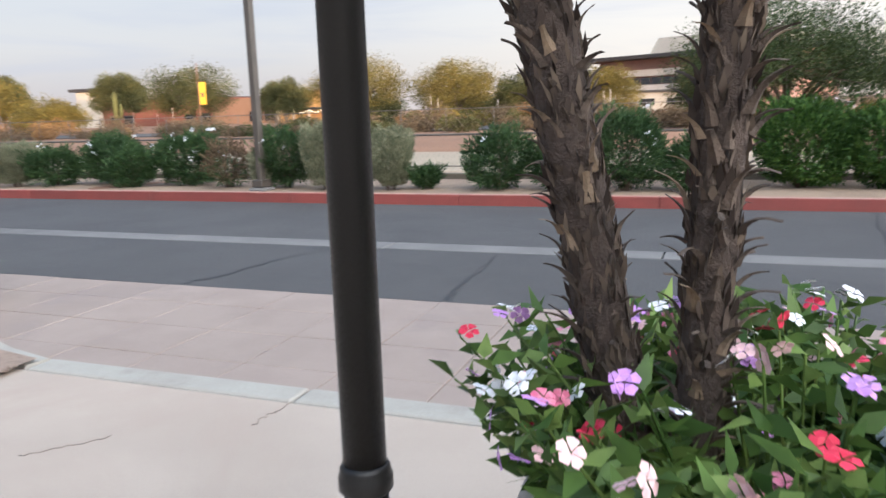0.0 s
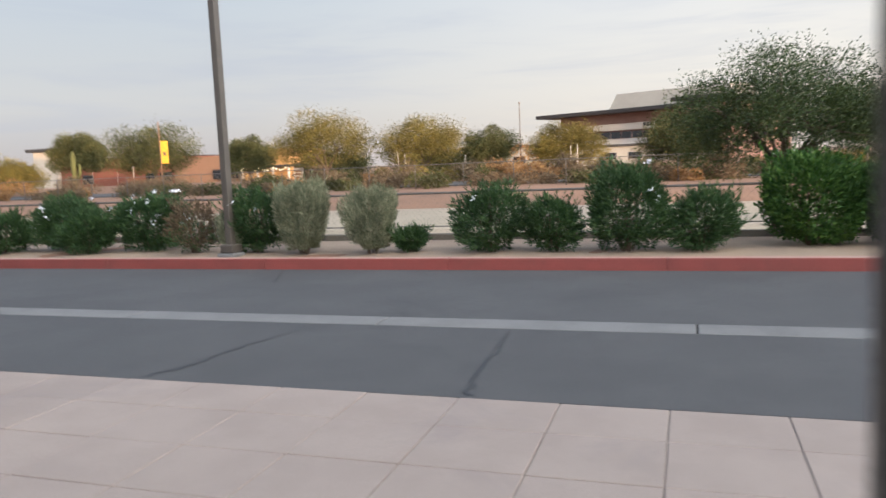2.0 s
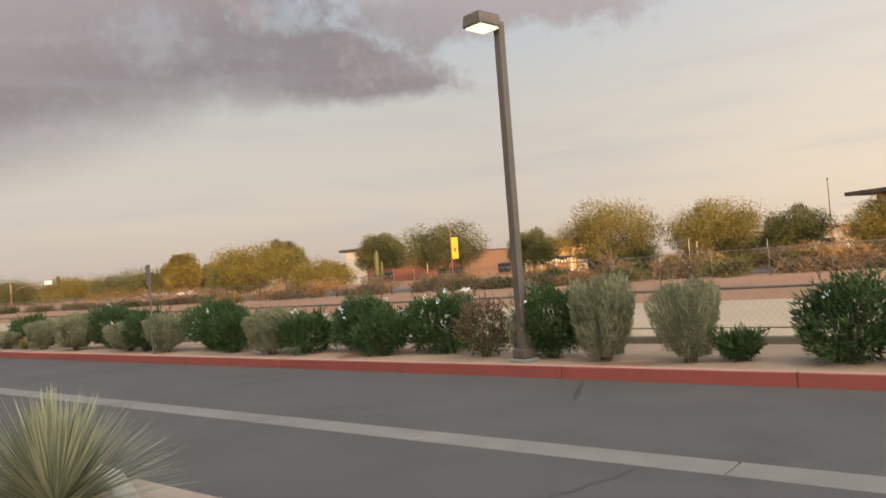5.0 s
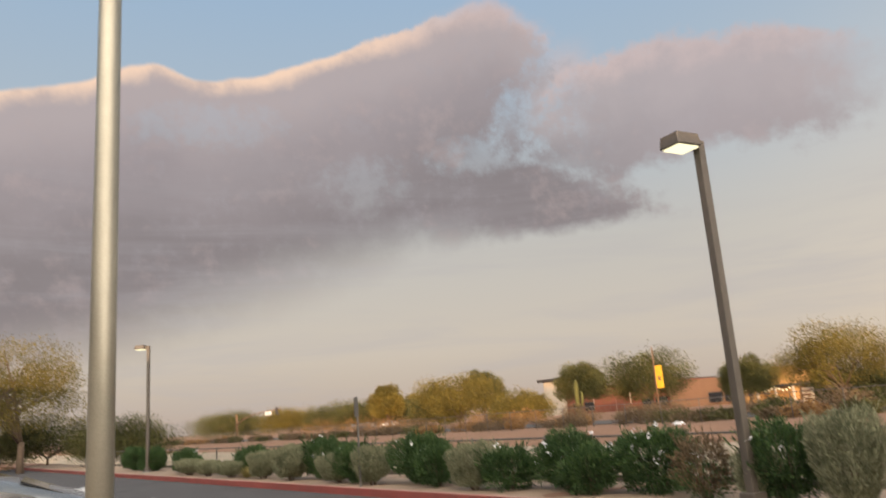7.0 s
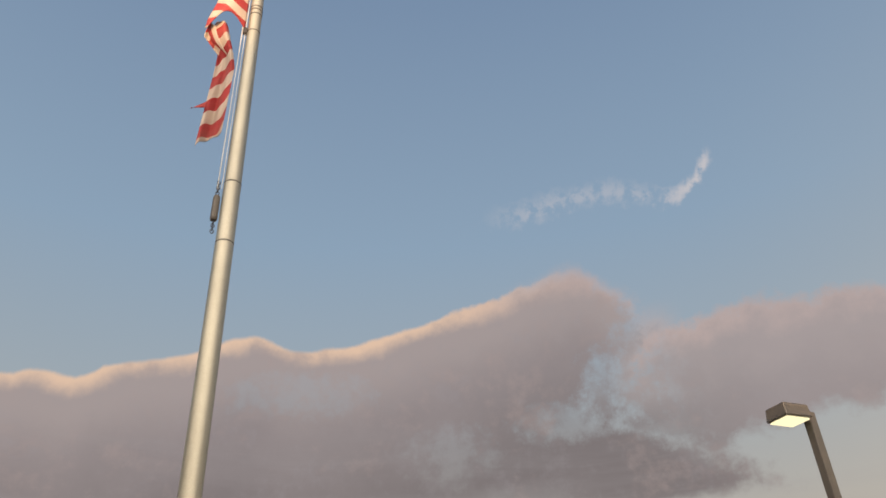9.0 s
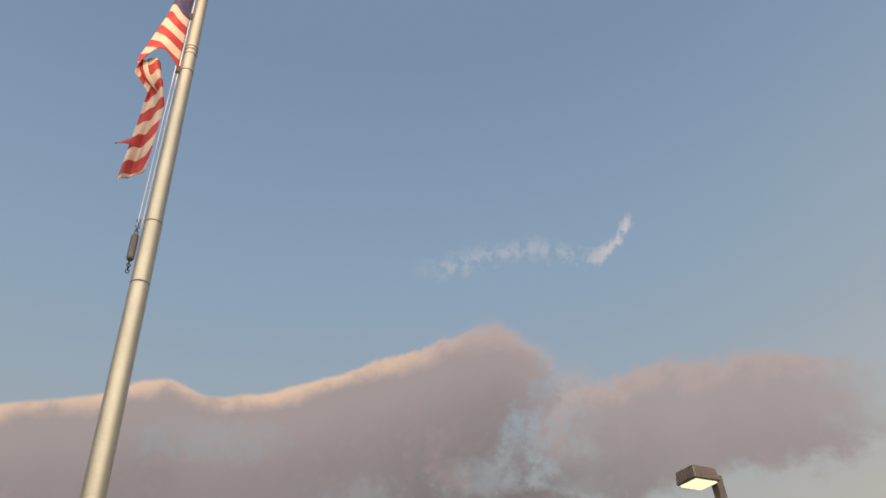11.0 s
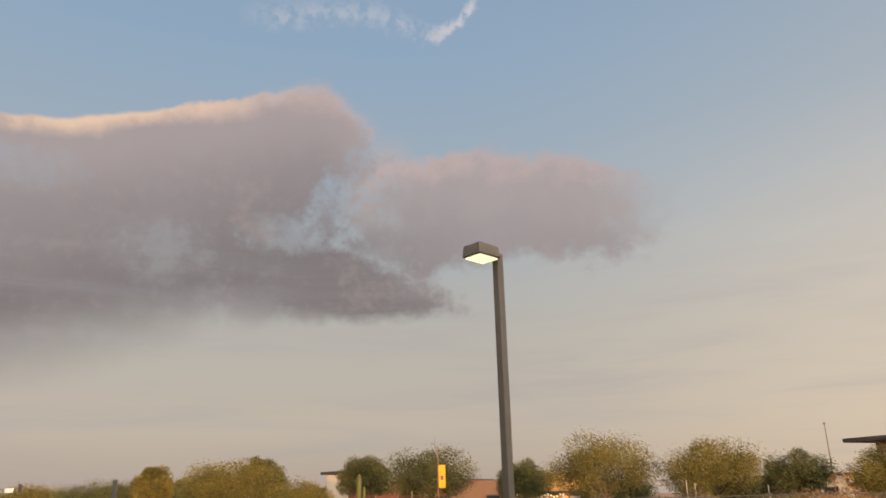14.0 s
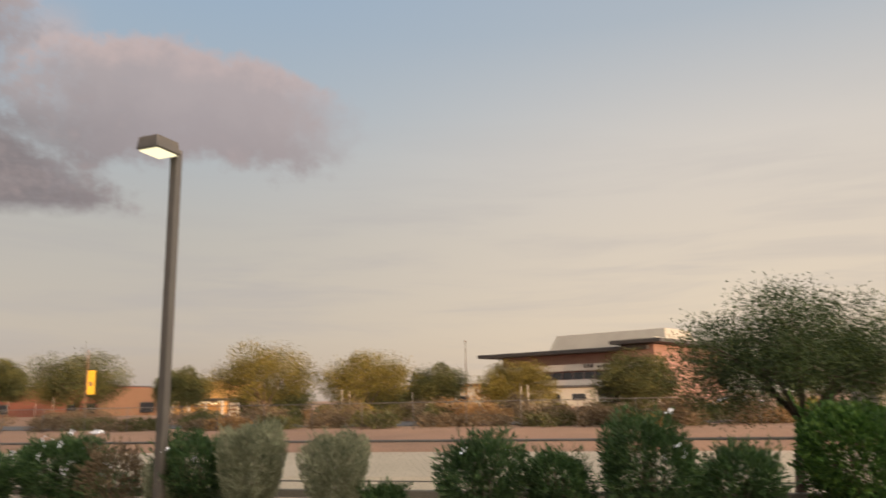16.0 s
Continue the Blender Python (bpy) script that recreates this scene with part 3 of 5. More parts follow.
# red kerb in cast lengths
kerb = thing("red_kerb", 0, 0, 0, "worn red-painted concrete kerb with a faded top", "kerb", kind="structure")
bm = bmesh.new()
box(bm, 0.0015, 3.0485, KERB_Y, KERB_Y + 0.16, -0.1, 0.175, bevel=0.02, seg=2)
me = bpy.data.meshes.new("kerb_stone")
bm.to_mesh(me)
bm.free()
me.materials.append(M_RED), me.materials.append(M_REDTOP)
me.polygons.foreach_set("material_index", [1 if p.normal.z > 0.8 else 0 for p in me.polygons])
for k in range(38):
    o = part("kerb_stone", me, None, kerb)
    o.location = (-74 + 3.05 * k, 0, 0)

# island bed with its curved curb
isl = [(-8.2, 3.95), (-7.6, 3.9), (-7.0, 3.68), (-6.4, 3.42), (-5.75, 3.06), (-5.2, 2.72), (-4.75, 2.42), (-4.3, 2.16), (-3.9, 2.02), (-3.5, 1.95)]
isl = [(x - 0.14 - (0.09 if y < 3.2 else 0.0), y) for x, y in isl]
vs = [(x, y, 0.115) for x, y in isl] + [(x, 0.4, 0.115) for x, y in isl]
n = len(isl)
structure("gravel_bed", mesh_from("gravel_bed", vs, [(i, i + n, i + n + 1, i + 1) for i in range(n - 1)], M_GRAVEL), None, "gravel bed with dry straw and small stones", "ground")
ic = thing("island_curb", 0, 0, 0, "pale curved concrete curb round the gravel bed", "curb", kind="structure")
for i in range(n - 1):
    a, b_ = Vector((*isl[i], 0)), Vector((*isl[i + 1], 0))
    d0 = (Vector((*isl[min(i + 1, n - 1)], 0)) - Vector((*isl[max(i - 1, 0)], 0))).normalized()
    d1 = (Vector((*isl[min(i + 2, n - 1)], 0)) - Vector((*isl[i], 0))).normalized()
    n0, n1 = Vector((-d0.y, d0.x, 0)) * 0.09, Vector((-d1.y, d1.x, 0)) * 0.09
    vs = []
    for z, s in ((-0.1, 1.0), (0.125, 1.0), (0.15, 0.8)):
        for p, q, sink in ((a, n0, i), (b_, n1, i + 1)):
            z_ = z if z < 0 else z - 0.058 * min(1.0, max(0.0, (sink - n + 5) / 4))
            vs += [p - q * s + Vector((0, 0, z_)), p + q * s + Vector((0, 0, z_))]
    fs = [(0, 2, 6, 4), (3, 1, 5, 7), (4, 6, 10, 8), (7, 5, 9, 11), (8, 10, 11, 9), (1, 0, 4, 5), (5, 4, 8, 9), (2, 3, 7, 6), (6, 7, 11, 10)]
    part("curb_stone", mesh_from("curb_stone", vs, fs, M_CURB), None, ic)
rng = np.random.default_rng(5)
pc = []
for k in range(2600):
    x = rng.uniform(-7.8, -3.7)
    ymax = np.interp(x, [p[0] for p in isl], [p[1] for p in isl]) - 0.14
    pc.append((x, rng.uniform(0.5, ymax)))
P0 = np.array([(x, y, 0.117) for x, y in pc])
base = np.array([(1, 0, 0), (0, 1, 0), (-1, 0, 0), (0, -1, 0), (0, 0, 1), (0, 0, -0.5)], float)
sz = rng.uniform(0.008, 0.024, (2600, 1, 1)) * rng.uniform(0.6, 1.3, (2600, 6, 1))
v = (P0[:, None] + base[None] * sz).reshape(-1, 3)
tri = np.array([(0, 1, 4), (1, 2, 4), (2, 3, 4), (3, 0, 4), (1, 0, 5), (2, 1, 5), (3, 2, 5), (0, 3, 5)])
f = (np.arange(2600)[:, None, None] * 6 + tri[None]).reshape(-1, 3)
tagged(new("gravel", leaf_mesh("gravel", v, f, M_GRAVEL)), "loose pinkish gravel stones on the bed", "gravel", kind="stuff")


# ---- near things ----
def lamp_post(x, y, h, turn):
    t = thing("street_lamp", x, y, 0.16, "bronze square lamp post with lit box head, concrete footing", "street lamp", "lamp posts along the road", rz=turn)
    part("footing", boxed(-0.17, 0.17, -0.17, 0.17, -0.2, 0.06, bevel=0.02), M_GUTTER, t, "square grey concrete footing")
    part("base_cover", boxed(-0.13, 0.13, -0.13, 0.13, 0.07, 0.20, bevel=0.015), M_BRONZE, t)
    part("pole", boxed(-0.062, 0.062, -0.062, 0.062, 0.15, h, bevel=0.008), M_BRONZE, t)
    part("arm", boxed(-0.16, -0.05, -0.035, 0.035, h - 0.13, h - 0.03, bevel=0.006), M_BRONZE, t)
    hd = bmesh.new()
    box(hd, -0.60, -0.14, -0.19, 0.19, h - 0.14, h + 0.045, bevel=0.012)
    for vv in hd.verts:
        if vv.co.z > h:
            vv.co.x = -0.37 + (vv.co.x + 0.37) * 0.93
            vv.co.y *= 0.9
    head = part("lamp_head", hd, M_BRONZE, t)
    part("lens", boxed(-0.565, -0.175, -0.16, 0.16, h - 0.165, h - 0.142, bevel=0.006), M_BULB, head, "glowing pale yellow lens")
    return t


lamp_post(-7.745, 10.27, 5.14, 82)
lamp_post(-38.1, 10.7, 5.7, 50)

# flagpole
FX, FY = -5.752, 1.745
fp = thing("flagpole", FX, FY, 0.11, "tall tapered brushed aluminium flagpole in the gravel bed", "flagpole")
part("shaft", turned("shaft", [(0.067, -0.1), (0.063, 2.2), (0.0578, 4.32), (0.0578, 4.33)], M_POLE, 32), None, fp)
part("sleeve", turned("sleeve", [(0.0574, 4.33), (0.0574, 4.34), (0.056, 4.79), (0.056, 4.80)], M_POLE, 32), None, fp)
part("upper_shaft", turned("upper_shaft", [(0.0548, 4.80), (0.0548, 4.81), (0.047, 6.4), (0.034, 8.6), (0.034, 8.65)], M_POLE, 32), None, fp)
for z, r in ((4.33, 0.0574), (4.80, 0.0555), (6.46, 0.0475), (6.27, 0.0485), (6.51, 0.0472), (6.545, 0.047)):
    part("band", turned("band", [(r, z - 0.006), (r + 0.0015, z - 0.003), (r + 0.0015, z + 0.003), (r, z + 0.006)], M_BRONZE, 32), None, fp)
part("finial", turned("finial", [(0.01, 8.64), (0.05, 8.68), (0.06, 8.73), (0.05, 8.78), (0.01, 8.82)], M_GOLD, 20), None, fp)
toward = Vector((-0.30, -0.954, 0))       # side on which rope and flag hang
rp = [(toward.x * (0.092 - 0.002 * k), toward.y * (0.092 - 0.002 * k), 4.76 + k * 0.36) for k in range(11)]
part("halyard", mesh_from("halyard", *tube(rp, [0.004] * 11, 5), M_ROPE), None, fp, "thin pale rope")
part("halyard", mesh_from("halyard", *tube([(p[0] * 0.72, p[1] * 0.72, p[2]) for p in rp], [0.003] * 11, 5), M_ROPE), None, fp, "thin pale rope")
cw = bmesh.new()
box(cw, toward.x * 0.088 - 0.024, toward.x * 0.088 + 0.024, toward.y * 0.088 - 0.022, toward.y * 0.088 + 0.022, 4.50, 4.70, bevel=0.016, seg=2)
part("counterweight", cw, M_BRONZE, fp, "dark weight on a chain")
for k in range(9):
    z = 4.42 + 0.022 * k if k < 4 else 4.72 + 0.022 * (k - 4)
    pts = [(toward.x * 0.088 + (0.011 * math.cos(a) if k % 2 else 0), toward.y * 0.088 + (0 if k % 2 else 0.011 * math.cos(a)), z + 0.016 * math.sin(a)) for a in np.linspace(0, 2 * math.pi, 11)]
    part("chain_link", mesh_from("chain_link", *tube(pts, [0.0035] * 11, 5), M_DARK), None, fp)


def flag():
    """Limp flag: the upper cloth swings from the hoist to a hanging fold, the fly falls below it in a narrow drape."""
    t = thing("flag", FX, FY, 5.2, "limp red and white striped flag hanging in folds from the pole", "flag")
    side = Vector((-toward.y, toward.x, 0))
    curve = lambda q, pts: float(np.interp(q, [p_[0] for p_ in pts], [p_[1] for p_ in pts]))
    vs, uv, fs = [], [], []

    def sheet(nu, nv, place):
        o = len(vs)
        for j in range(nv + 1):
            for i in range(nu + 1):
                lat, dep, z, tu, tv = place(i / nu, j / nv)
                vs.append(toward * lat + side * dep + Vector((0, 0, z - 5.2)))
                uv.append((tu, tv))
        for j in range(nv):
            for i in range(nu):
                k = o + j * (nu + 1) + i
                fs.append((k, k + 1, k + nu + 2, k + nu + 1))

    def upper(u, w):
        foot = 6.41 + 0.10 * math.sin(math.pi * min(u * 1.1, 1.0)) - 0.03 * u * u
        z = foot + (7.75 - foot) * w
        lat = 0.068 + u * (curve(z, ((6.36, 0.36), (6.5, 0.35), (6.75, 0.285), (6.98, 0.225), (7.75, 0.16))) - 0.068)
        dep = 0.07 * math.sin(math.pi * u) * (1 - 0.4 * w) + 0.02 * math.sin(9 * w + 4 * u) * u
        return lat, dep, z, 0.3 * u, (z - 0.62 * (lat - 0.068) + 0.03 * math.sin(5 * u) - 6.40) / 1.3

    def lower(a_, b_):
        z = 6.47 - b_ * (1.12 + 0.15 * a_ ** 1.5 - 0.05 * math.sin(math.pi * a_))
        right = curve(z, ((5.2, 0.135), (5.4, 0.122), (6.0, 0.10), (6.15, 0.125), (6.47, 0.2)))
        left_ = curve(z, ((5.2, 0.278), (5.6, 0.262), (5.95, 0.245), (6.17, 0.24), (6.36, 0.365), (6.47, 0.35)))
        lat = right + (left_ - right) * a_
        dep = -0.035 + 0.045 * math.sin(5.2 * a_ + 2.4 * b_) + 0.012 * math.sin(13 * a_ - 4 * b_)
        return lat, dep, z, 0.6 + 0.4 * b_, (z + 1.25 * (lat - 0.1) + 0.02 * math.sin(7 * a_) - 4.98) / 1.63 - 0.155

    def lining(a_, b_):
        ang = -0.6 + 3.6 * b_
        lat = 0.225 + 0.135 * math.cos(ang * 0.5) * (1 - 0.55 * a_) - 0.09 * b_
        return lat, -0.01 - 0.05 * math.sin(3.1 * b_) * (1 - a_), 6.47 - 0.34 * b_ - 0.05 * a_, 0.5, 0.02 + 0.13 * a_

    def spur(a_, b_):
        return 0.25 + 0.10 * a_, 0.0 + 0.01 * b_, 5.63 - 0.085 * a_ - 0.07 * b_ * (1 - a_), 0.9, 0.03 + 0.03 * a_

    sheet(24, 60, upper)
    sheet(26, 60, lower)
    sheet(6, 18, lining)
    sheet(6, 3, spur)
    me = mesh_from("cloth", vs, fs, M_FLAG, smooth=True)
    lay = me.uv_layers.new(name="UVMap")
    for l in me.loops:
        lay.data[l.index].uv = uv[l.vertex_index]
    o = part("cloth", me, None, t)
    s = o.modifiers.new("thickness", "SOLIDIFY")
    s.thickness = 0.003
    for z in (6.40, 7.05, 7.70):
        c = toward * 0.062
        part("clip", boxed(c.x - 0.014, c.x + 0.014, c.y - 0.016, c.y + 0.016, z - 5.24, z - 5.17, bevel=0.005), M_DARK, t, "dark metal snap clip")
    return t


flag()

# black post beside the pot
post = thing("steel_post", -0.44, -0.15, 0.08, "round black painted steel post with a collar", "post")
part("shaft", turned("shaft", [(0.0375, 0.8), (0.0375, 3.2), (0.0375, 3.5)], M_BLACK, 40), None, post)
part("collar", turned("collar", [(0.040, 0.792), (0.0475, 0.80), (0.0475, 0.822), (0.044, 0.828), (0.044, 0.836), (0.039, 0.846)], M_BLACK, 40), None, post)
part("lower_shaft", turned("lower_shaft", [(0.070, 0.0), (0.070, 0.02), (0.041, 0.05), (0.0385, 0.792)], M_BLACK, 40), None, post)
part("cap", turned("cap", [(0.041, 3.49), (0.041, 3.52), (0.02, 3.55), (0.002, 3.56)], M_BLACK, 32), None, post)

# tall round pot with palms and flowers
PX, PY, RIM = 0.25, 0.0, 0.86
pot = thing("planter_pot", PX, PY, 0.08, "tall round cast-stone pot filled with flowers", "planter")
part("bowl", turned("bowl", [(0.27, 0.0), (0.28, 0.05), (0.33, 0.35), (0.39, 0.66), (0.415, RIM - 0.16), (0.44, RIM - 0.15), (0.45, RIM - 0.12), (0.45, RIM - 0.09), (0.43, RIM - 0.08), (0.385, RIM - 0.085), (0.375, RIM - 0.14)], M_POT, 48), None, pot)
part("soil", turned("soil", [(0.37, RIM - 0.2), (0.372, RIM - 0.13), (0.2, RIM - 0.11), (0.01, RIM - 0.105)], M_SOIL, 32), None, pot, "dark damp potting soil")


def palm(name, foot, topp, r0, r1, seed, label):
    rng = np.random.default_rng(seed)
    t = thing("palm_tree", *foot, label, "palm", "palms in the pot")
    f, p = Vector((0, 0, 0)), Vector(topp) - Vector(foot)
    n = 26
    bend = Vector((0.02 * rng.normal(), 0.02 * rng.normal(), 0))
    pts = [f.lerp(p, k / (n - 1)) + bend * math.sin(math.pi * k / (n - 1)) for k in range(n)]
    rad = [(r0 + (r1 - r0) * k / (n - 1)) * rng.uniform(0.93, 1.07) for k in range(n)]
    part("trunk", mesh_from("trunk", *tube(pts, rad, 14), M_TRUNK), None, t, "dark fibrous trunk", smooth=True)
    length = p.length
    d = p.normalized()
    u = d.orthogonal().normalized()
    w = d.cross(u)
    kinds = []
    for c in range(5):                        # cut leaf bases, split and curling out
        L, wd = rng.uniform(0.055, 0.10), rng.uniform(0.010, 0.016)
        curl = rng.uniform(0.25, 0.9)
        vs, fs = [], []
        for k in range(6):
            q = k / 5
            out_, up_ = 0.003 + L * (0.30 * q + 0.42 * q ** (2.2 + curl)), L * q * (1 - 0.30 * q * curl)
            ww = wd * (1 - 0.86 * q ** 0.7) + 0.002 + 0.002 * (q > 0.9)
            vs += [(-ww, out_ - 0.002, up_), (0, out_ + 0.006 * (1 - q) + 0.001, up_), (ww, out_ - 0.002, up_), (0, out_ - 0.004, up_)]
            if k:
                b = 4 * k - 4
                fs += [(b + i, b + (i + 1) % 4, b + 4 + (i + 1) % 4, b + 4 + i) for i in range(4)]
        fs += [(3, 2, 1, 0), (20, 21, 22, 23)]
        kinds.append((mesh_from("leaf_base", vs, fs, M_STUB), mesh_from("leaf_base", vs, fs, M_STUB2)))
    m = int(length / 0.0062)
    for k in range(m):
        h = (k + 0.5) / m * length
        a = k * 2.39996 + rng.normal(0, 0.25)
        r = np.interp(h / length, [0, 1], [r0, r1]) * 0.96
        nrm = (u * math.cos(a) + w * math.sin(a)).normalized()
        c = f.lerp(p, h / length) + bend * math.sin(math.pi * h / length) + nrm * r
        tang = d.cross(nrm)
        mx = Matrix((tang, nrm, d)).transposed().to_4x4()
        pale = 0.10 < h / length < 0.6 and rng.random() < 0.12
        o = part("leaf_base", kinds[rng.integers(5)][1 if pale else 0], None, t)
        s = rng.uniform(0.75, 1.3) * 0.68
        o.matrix_basis = Matrix.Translation(c) @ mx @ pose(0, 0, 0, rng.normal(-4, 17), rng.normal(0, 14), rng.normal(0, 10)) @ Matrix.Diagonal((s * (1.25 if pale else 1.0), s, s, 1))
    fc, fd = [], []
    for k in range(1500):                     # ragged fibre between the bases
        q, a = rng.random(), rng.uniform(0, 6.283)
        nrm = u * math.cos(a) + w * math.sin(a)
        fc.append(tuple(f.lerp(p, q) + bend * math.sin(math.pi * q) + nrm * (r0 + (r1 - r0) * q) * 0.98))
        fd.append(tuple(d * 0.95 + nrm * 0.12))
    v, fcs = leaves(rng, np.array(fc), np.array(fd), 0.04, 0.012, 0.12, 0.05)
    part("fibre", leaf_mesh("fibre", v, fcs, M_FIBRE), None, t, "ragged brown fibre", kind="stuff")
    # fronds high above
    top_ = []
    for k in range(16):
        a = k * 2.4
        rib = [p + Vector((math.cos(a) * q * 0.75, math.sin(a) * q * 0.75, 0.55 * q - 0.75 * q * q)) for q in np.linspace(0, 1, 9)]
        top_.append((rib, a))
    cs, ds = [], []
    for rib, a in top_:
        for i in range(8):
            for q in np.linspace(0, 1, 6):
                cs.append(rib[i].lerp(rib[i + 1], q))
                sgn = 1 if len(cs) % 2 else -1
                ds.append((math.cos(a + sgn), math.sin(a + sgn), -0.35))
    v, fcs = leaves(rng, np.array([tuple(c) for c in cs]), np.array(ds), 0.2, 0.012, 0.12)
    part("frond_crown", leaf_mesh("frond_crown", v, fcs, M_BRIGHT), None, t, kind="stuff")
    return t


palm("palm", (0.02, -0.06, RIM - 0.06), (-0.34, 0.02, 2.45), 0.042, 0.048, 21, "slender palm with a shaggy dark trunk leaning in the pot")
palm("palm", (0.095, -0.08, RIM - 0.06), (0.215, -0.06, 2.5), 0.034, 0.038, 22, "slender palm with a shaggy dark trunk standing upright in the pot")


def vinca():
    rng = np.random.default_rng(8)
    t = thing("vinca_plants", PX, PY, RIM - 0.05, "bushy green vinca with white, red, pink and lilac flowers", "flowering plant")
    stems, cs, ds, heads = [], [], [], []
    for k in range(300):
        a, q = rng.uniform(0, 6.283), math.sqrt(rng.uniform(0.0, 1))
        foot = Vector((0.33 * q * math.cos(a), 0.33 * q * math.sin(a), 0))
        lean = Vector((math.cos(a), math.sin(a), 0)) * (0.02 + 0.24 * q * rng.uniform(0.3, 1.2))
        h = rng.uniform(0.17, 0.40) * (1 - 0.2 * q)
        if foot.x > 0.08:
            h *= 1.15
        tip = foot + lean + Vector((0, 0, h))
        stems.append(tube([foot, foot.lerp(tip, 0.5) + Vector((0, 0, 0.02)), tip], [0.004, 0.0035, 0.002], 5))
        for i in range(22):
            f_ = 0.15 + 0.85 * i / 21
            b = i * 1.9 + rng.normal(0, 0.3)
            cs.append(tuple(foot.lerp(tip, f_)))
            ds.append((math.cos(b), math.sin(b), 0.35))
        heads.append((tip, lean))
    part("stem_mass", mesh_from("stem_mass", *joined(stems), M_VINCA), None, t, kind="stuff")
    v, f = leaves(rng, np.array(cs), np.array(ds), 0.056, 0.024, 0.28, 0.3)
    part("foliage", leaf_mesh("foliage", v, f, M_VINCA), None, t, kind="stuff")
    # five-petalled flower
    mats = [M_WHITE_P, M_RED_P, M_PINK_P, M_LILAC_P, M_PALE_P, M_WHITE_P, M_RED_P, M_PINK_P]
    shapes = []
    for m in mats[:5]:
        vs, fs = [], []
        for k in range(5):
            a = k * 2 * math.pi / 5
            ring = []
            for (r, b, z) in ((0.002, -0.3, 0.0), (0.012, -0.6, 0.003), (0.021, -0.55, 0.003), (0.0245, -0.1, 0.0), (0.022, 0.45, 0.002), (0.013, 0.6, 0.003), (0.002, 0.3, 0.0)):
                ring.append(len(vs))
                vs.append((r * math.cos(a + b), r * math.sin(a + b), z + 0.002 * (k % 2)))
            fs.append(tuple(ring))
        shapes.append(mesh_from("flower", vs, fs, m))
    for k, (tip, lean) in enumerate(heads):
        if rng.random() < 0.66:
            zone = 1 if tip.x > 0.1 else 0
            pick = rng.choice(5, p=[0.22, 0.30, 0.30, 0.10, 0.08] if zone else [0.30, 0.20, 0.14, 0.20, 0.16])
            for j in range(rng.integers(1, 3)):
                o = part("flower", shapes[pick], None, t)
                s = rng.uniform(0.65, 0.95)
                o.matrix_basis = Matrix.Translation(tip + Vector((rng.normal(0, 0.016), rng.normal(0, 0.016), 0.008 + 0.006 * j))) @ pose(0, 0, 0, rng.normal(25, 30), rng.normal(0, 30), rng.uniform(0, 360)) @ Matrix.Diagonal((s, s, s, 1))
    return t


vinca()


# spiky grey plant on a short trunk, a rock
def spiky(x, y, z, trunk, L, n, seed, name, label, group="", w=0.02, mat=None):
    rng = np.random.default_rng(seed)
    t = thing(name, x, y, z, label, "desert plant", group)
    if trunk:
        part("trunk", turned("trunk", [(0.17, -0.05), (0.19, 0.05), (0.16, trunk * 0.7), (0.10, trunk + 0.04)], M_STUB2, 18), None, t, "squat trunk with cut leaf bases", smooth=False)
        cb = []
        for k in range(90):
            a, h = k * 2.4, 0.02 + trunk * (k / 90)
            cb.append(((math.cos(a) * 0.17, math.sin(a) * 0.17, h), (math.cos(a), math.sin(a), 0.5)))
        v, f = leaves(rng, np.array([c[0] for c in cb]), np.array([c[1] for c in cb]), 0.09, 0.05, 0.2)
        part("leaf_sheath", leaf_mesh("leaf_sheath", v, f, M_STRAW), None, t, kind="stuff")
    vs, fs = [], []
    for k in range(n):
        a = k * 2.39996
        e = radians(np.interp(k / n, [0, 0.2, 1], [2, 24, 87])) + rng.normal(0, 0.09)
        d = Vector((math.cos(a) * math.cos(e), math.sin(a) * math.cos(e), math.sin(e)))
        s = Vector((-math.sin(a), math.cos(a), 0))
        l = L * rng.uniform(0.8, 1.1) * (1 - 0.22 * max(math.sin(e), 0))
        o = len(vs)
        for q, ww in ((0.02, 0.6), (0.35, 1.0), (0.7, 0.6), (1.0, 0.04)):
            c = d * l * q + Vector((0, 0, trunk - 0.10 * l * q * q * math.cos(e)))
            vs += [c - s * w * ww / 2, c + s * w * ww / 2]
        for i in range(3):
            fs.append((o + 2 * i, o + 2 * i + 1, o + 2 * i + 3, o + 2 * i + 2))
    part("rosette", leaf_mesh("rosette", np.array([tuple(v) for v in vs]), np.array(fs), mat or M_AGAVE), None, t, kind="stuff")
    return t


spiky(-6.2, 2.78, 0.115, 0.24, 0.92, 900, 31, "desert_spoon", "grey-green desert spoon with stiff pale-tipped blades in gravel", w=0.019)
rk = bmesh.new()
bmesh.ops.create_icosphere(rk, subdivisions=3, radius=0.09)
for vv in rk.verts:
    vv.co *= 1 + 0.25 * noise.noise(vv.co * 14)
    vv.co.z *= 0.7
o = thing("rock", -5.86, 2.72, 0.15, "rounded tan rock beside the desert spoon", "rock")
part("stone", rk, M_ROCK, o)


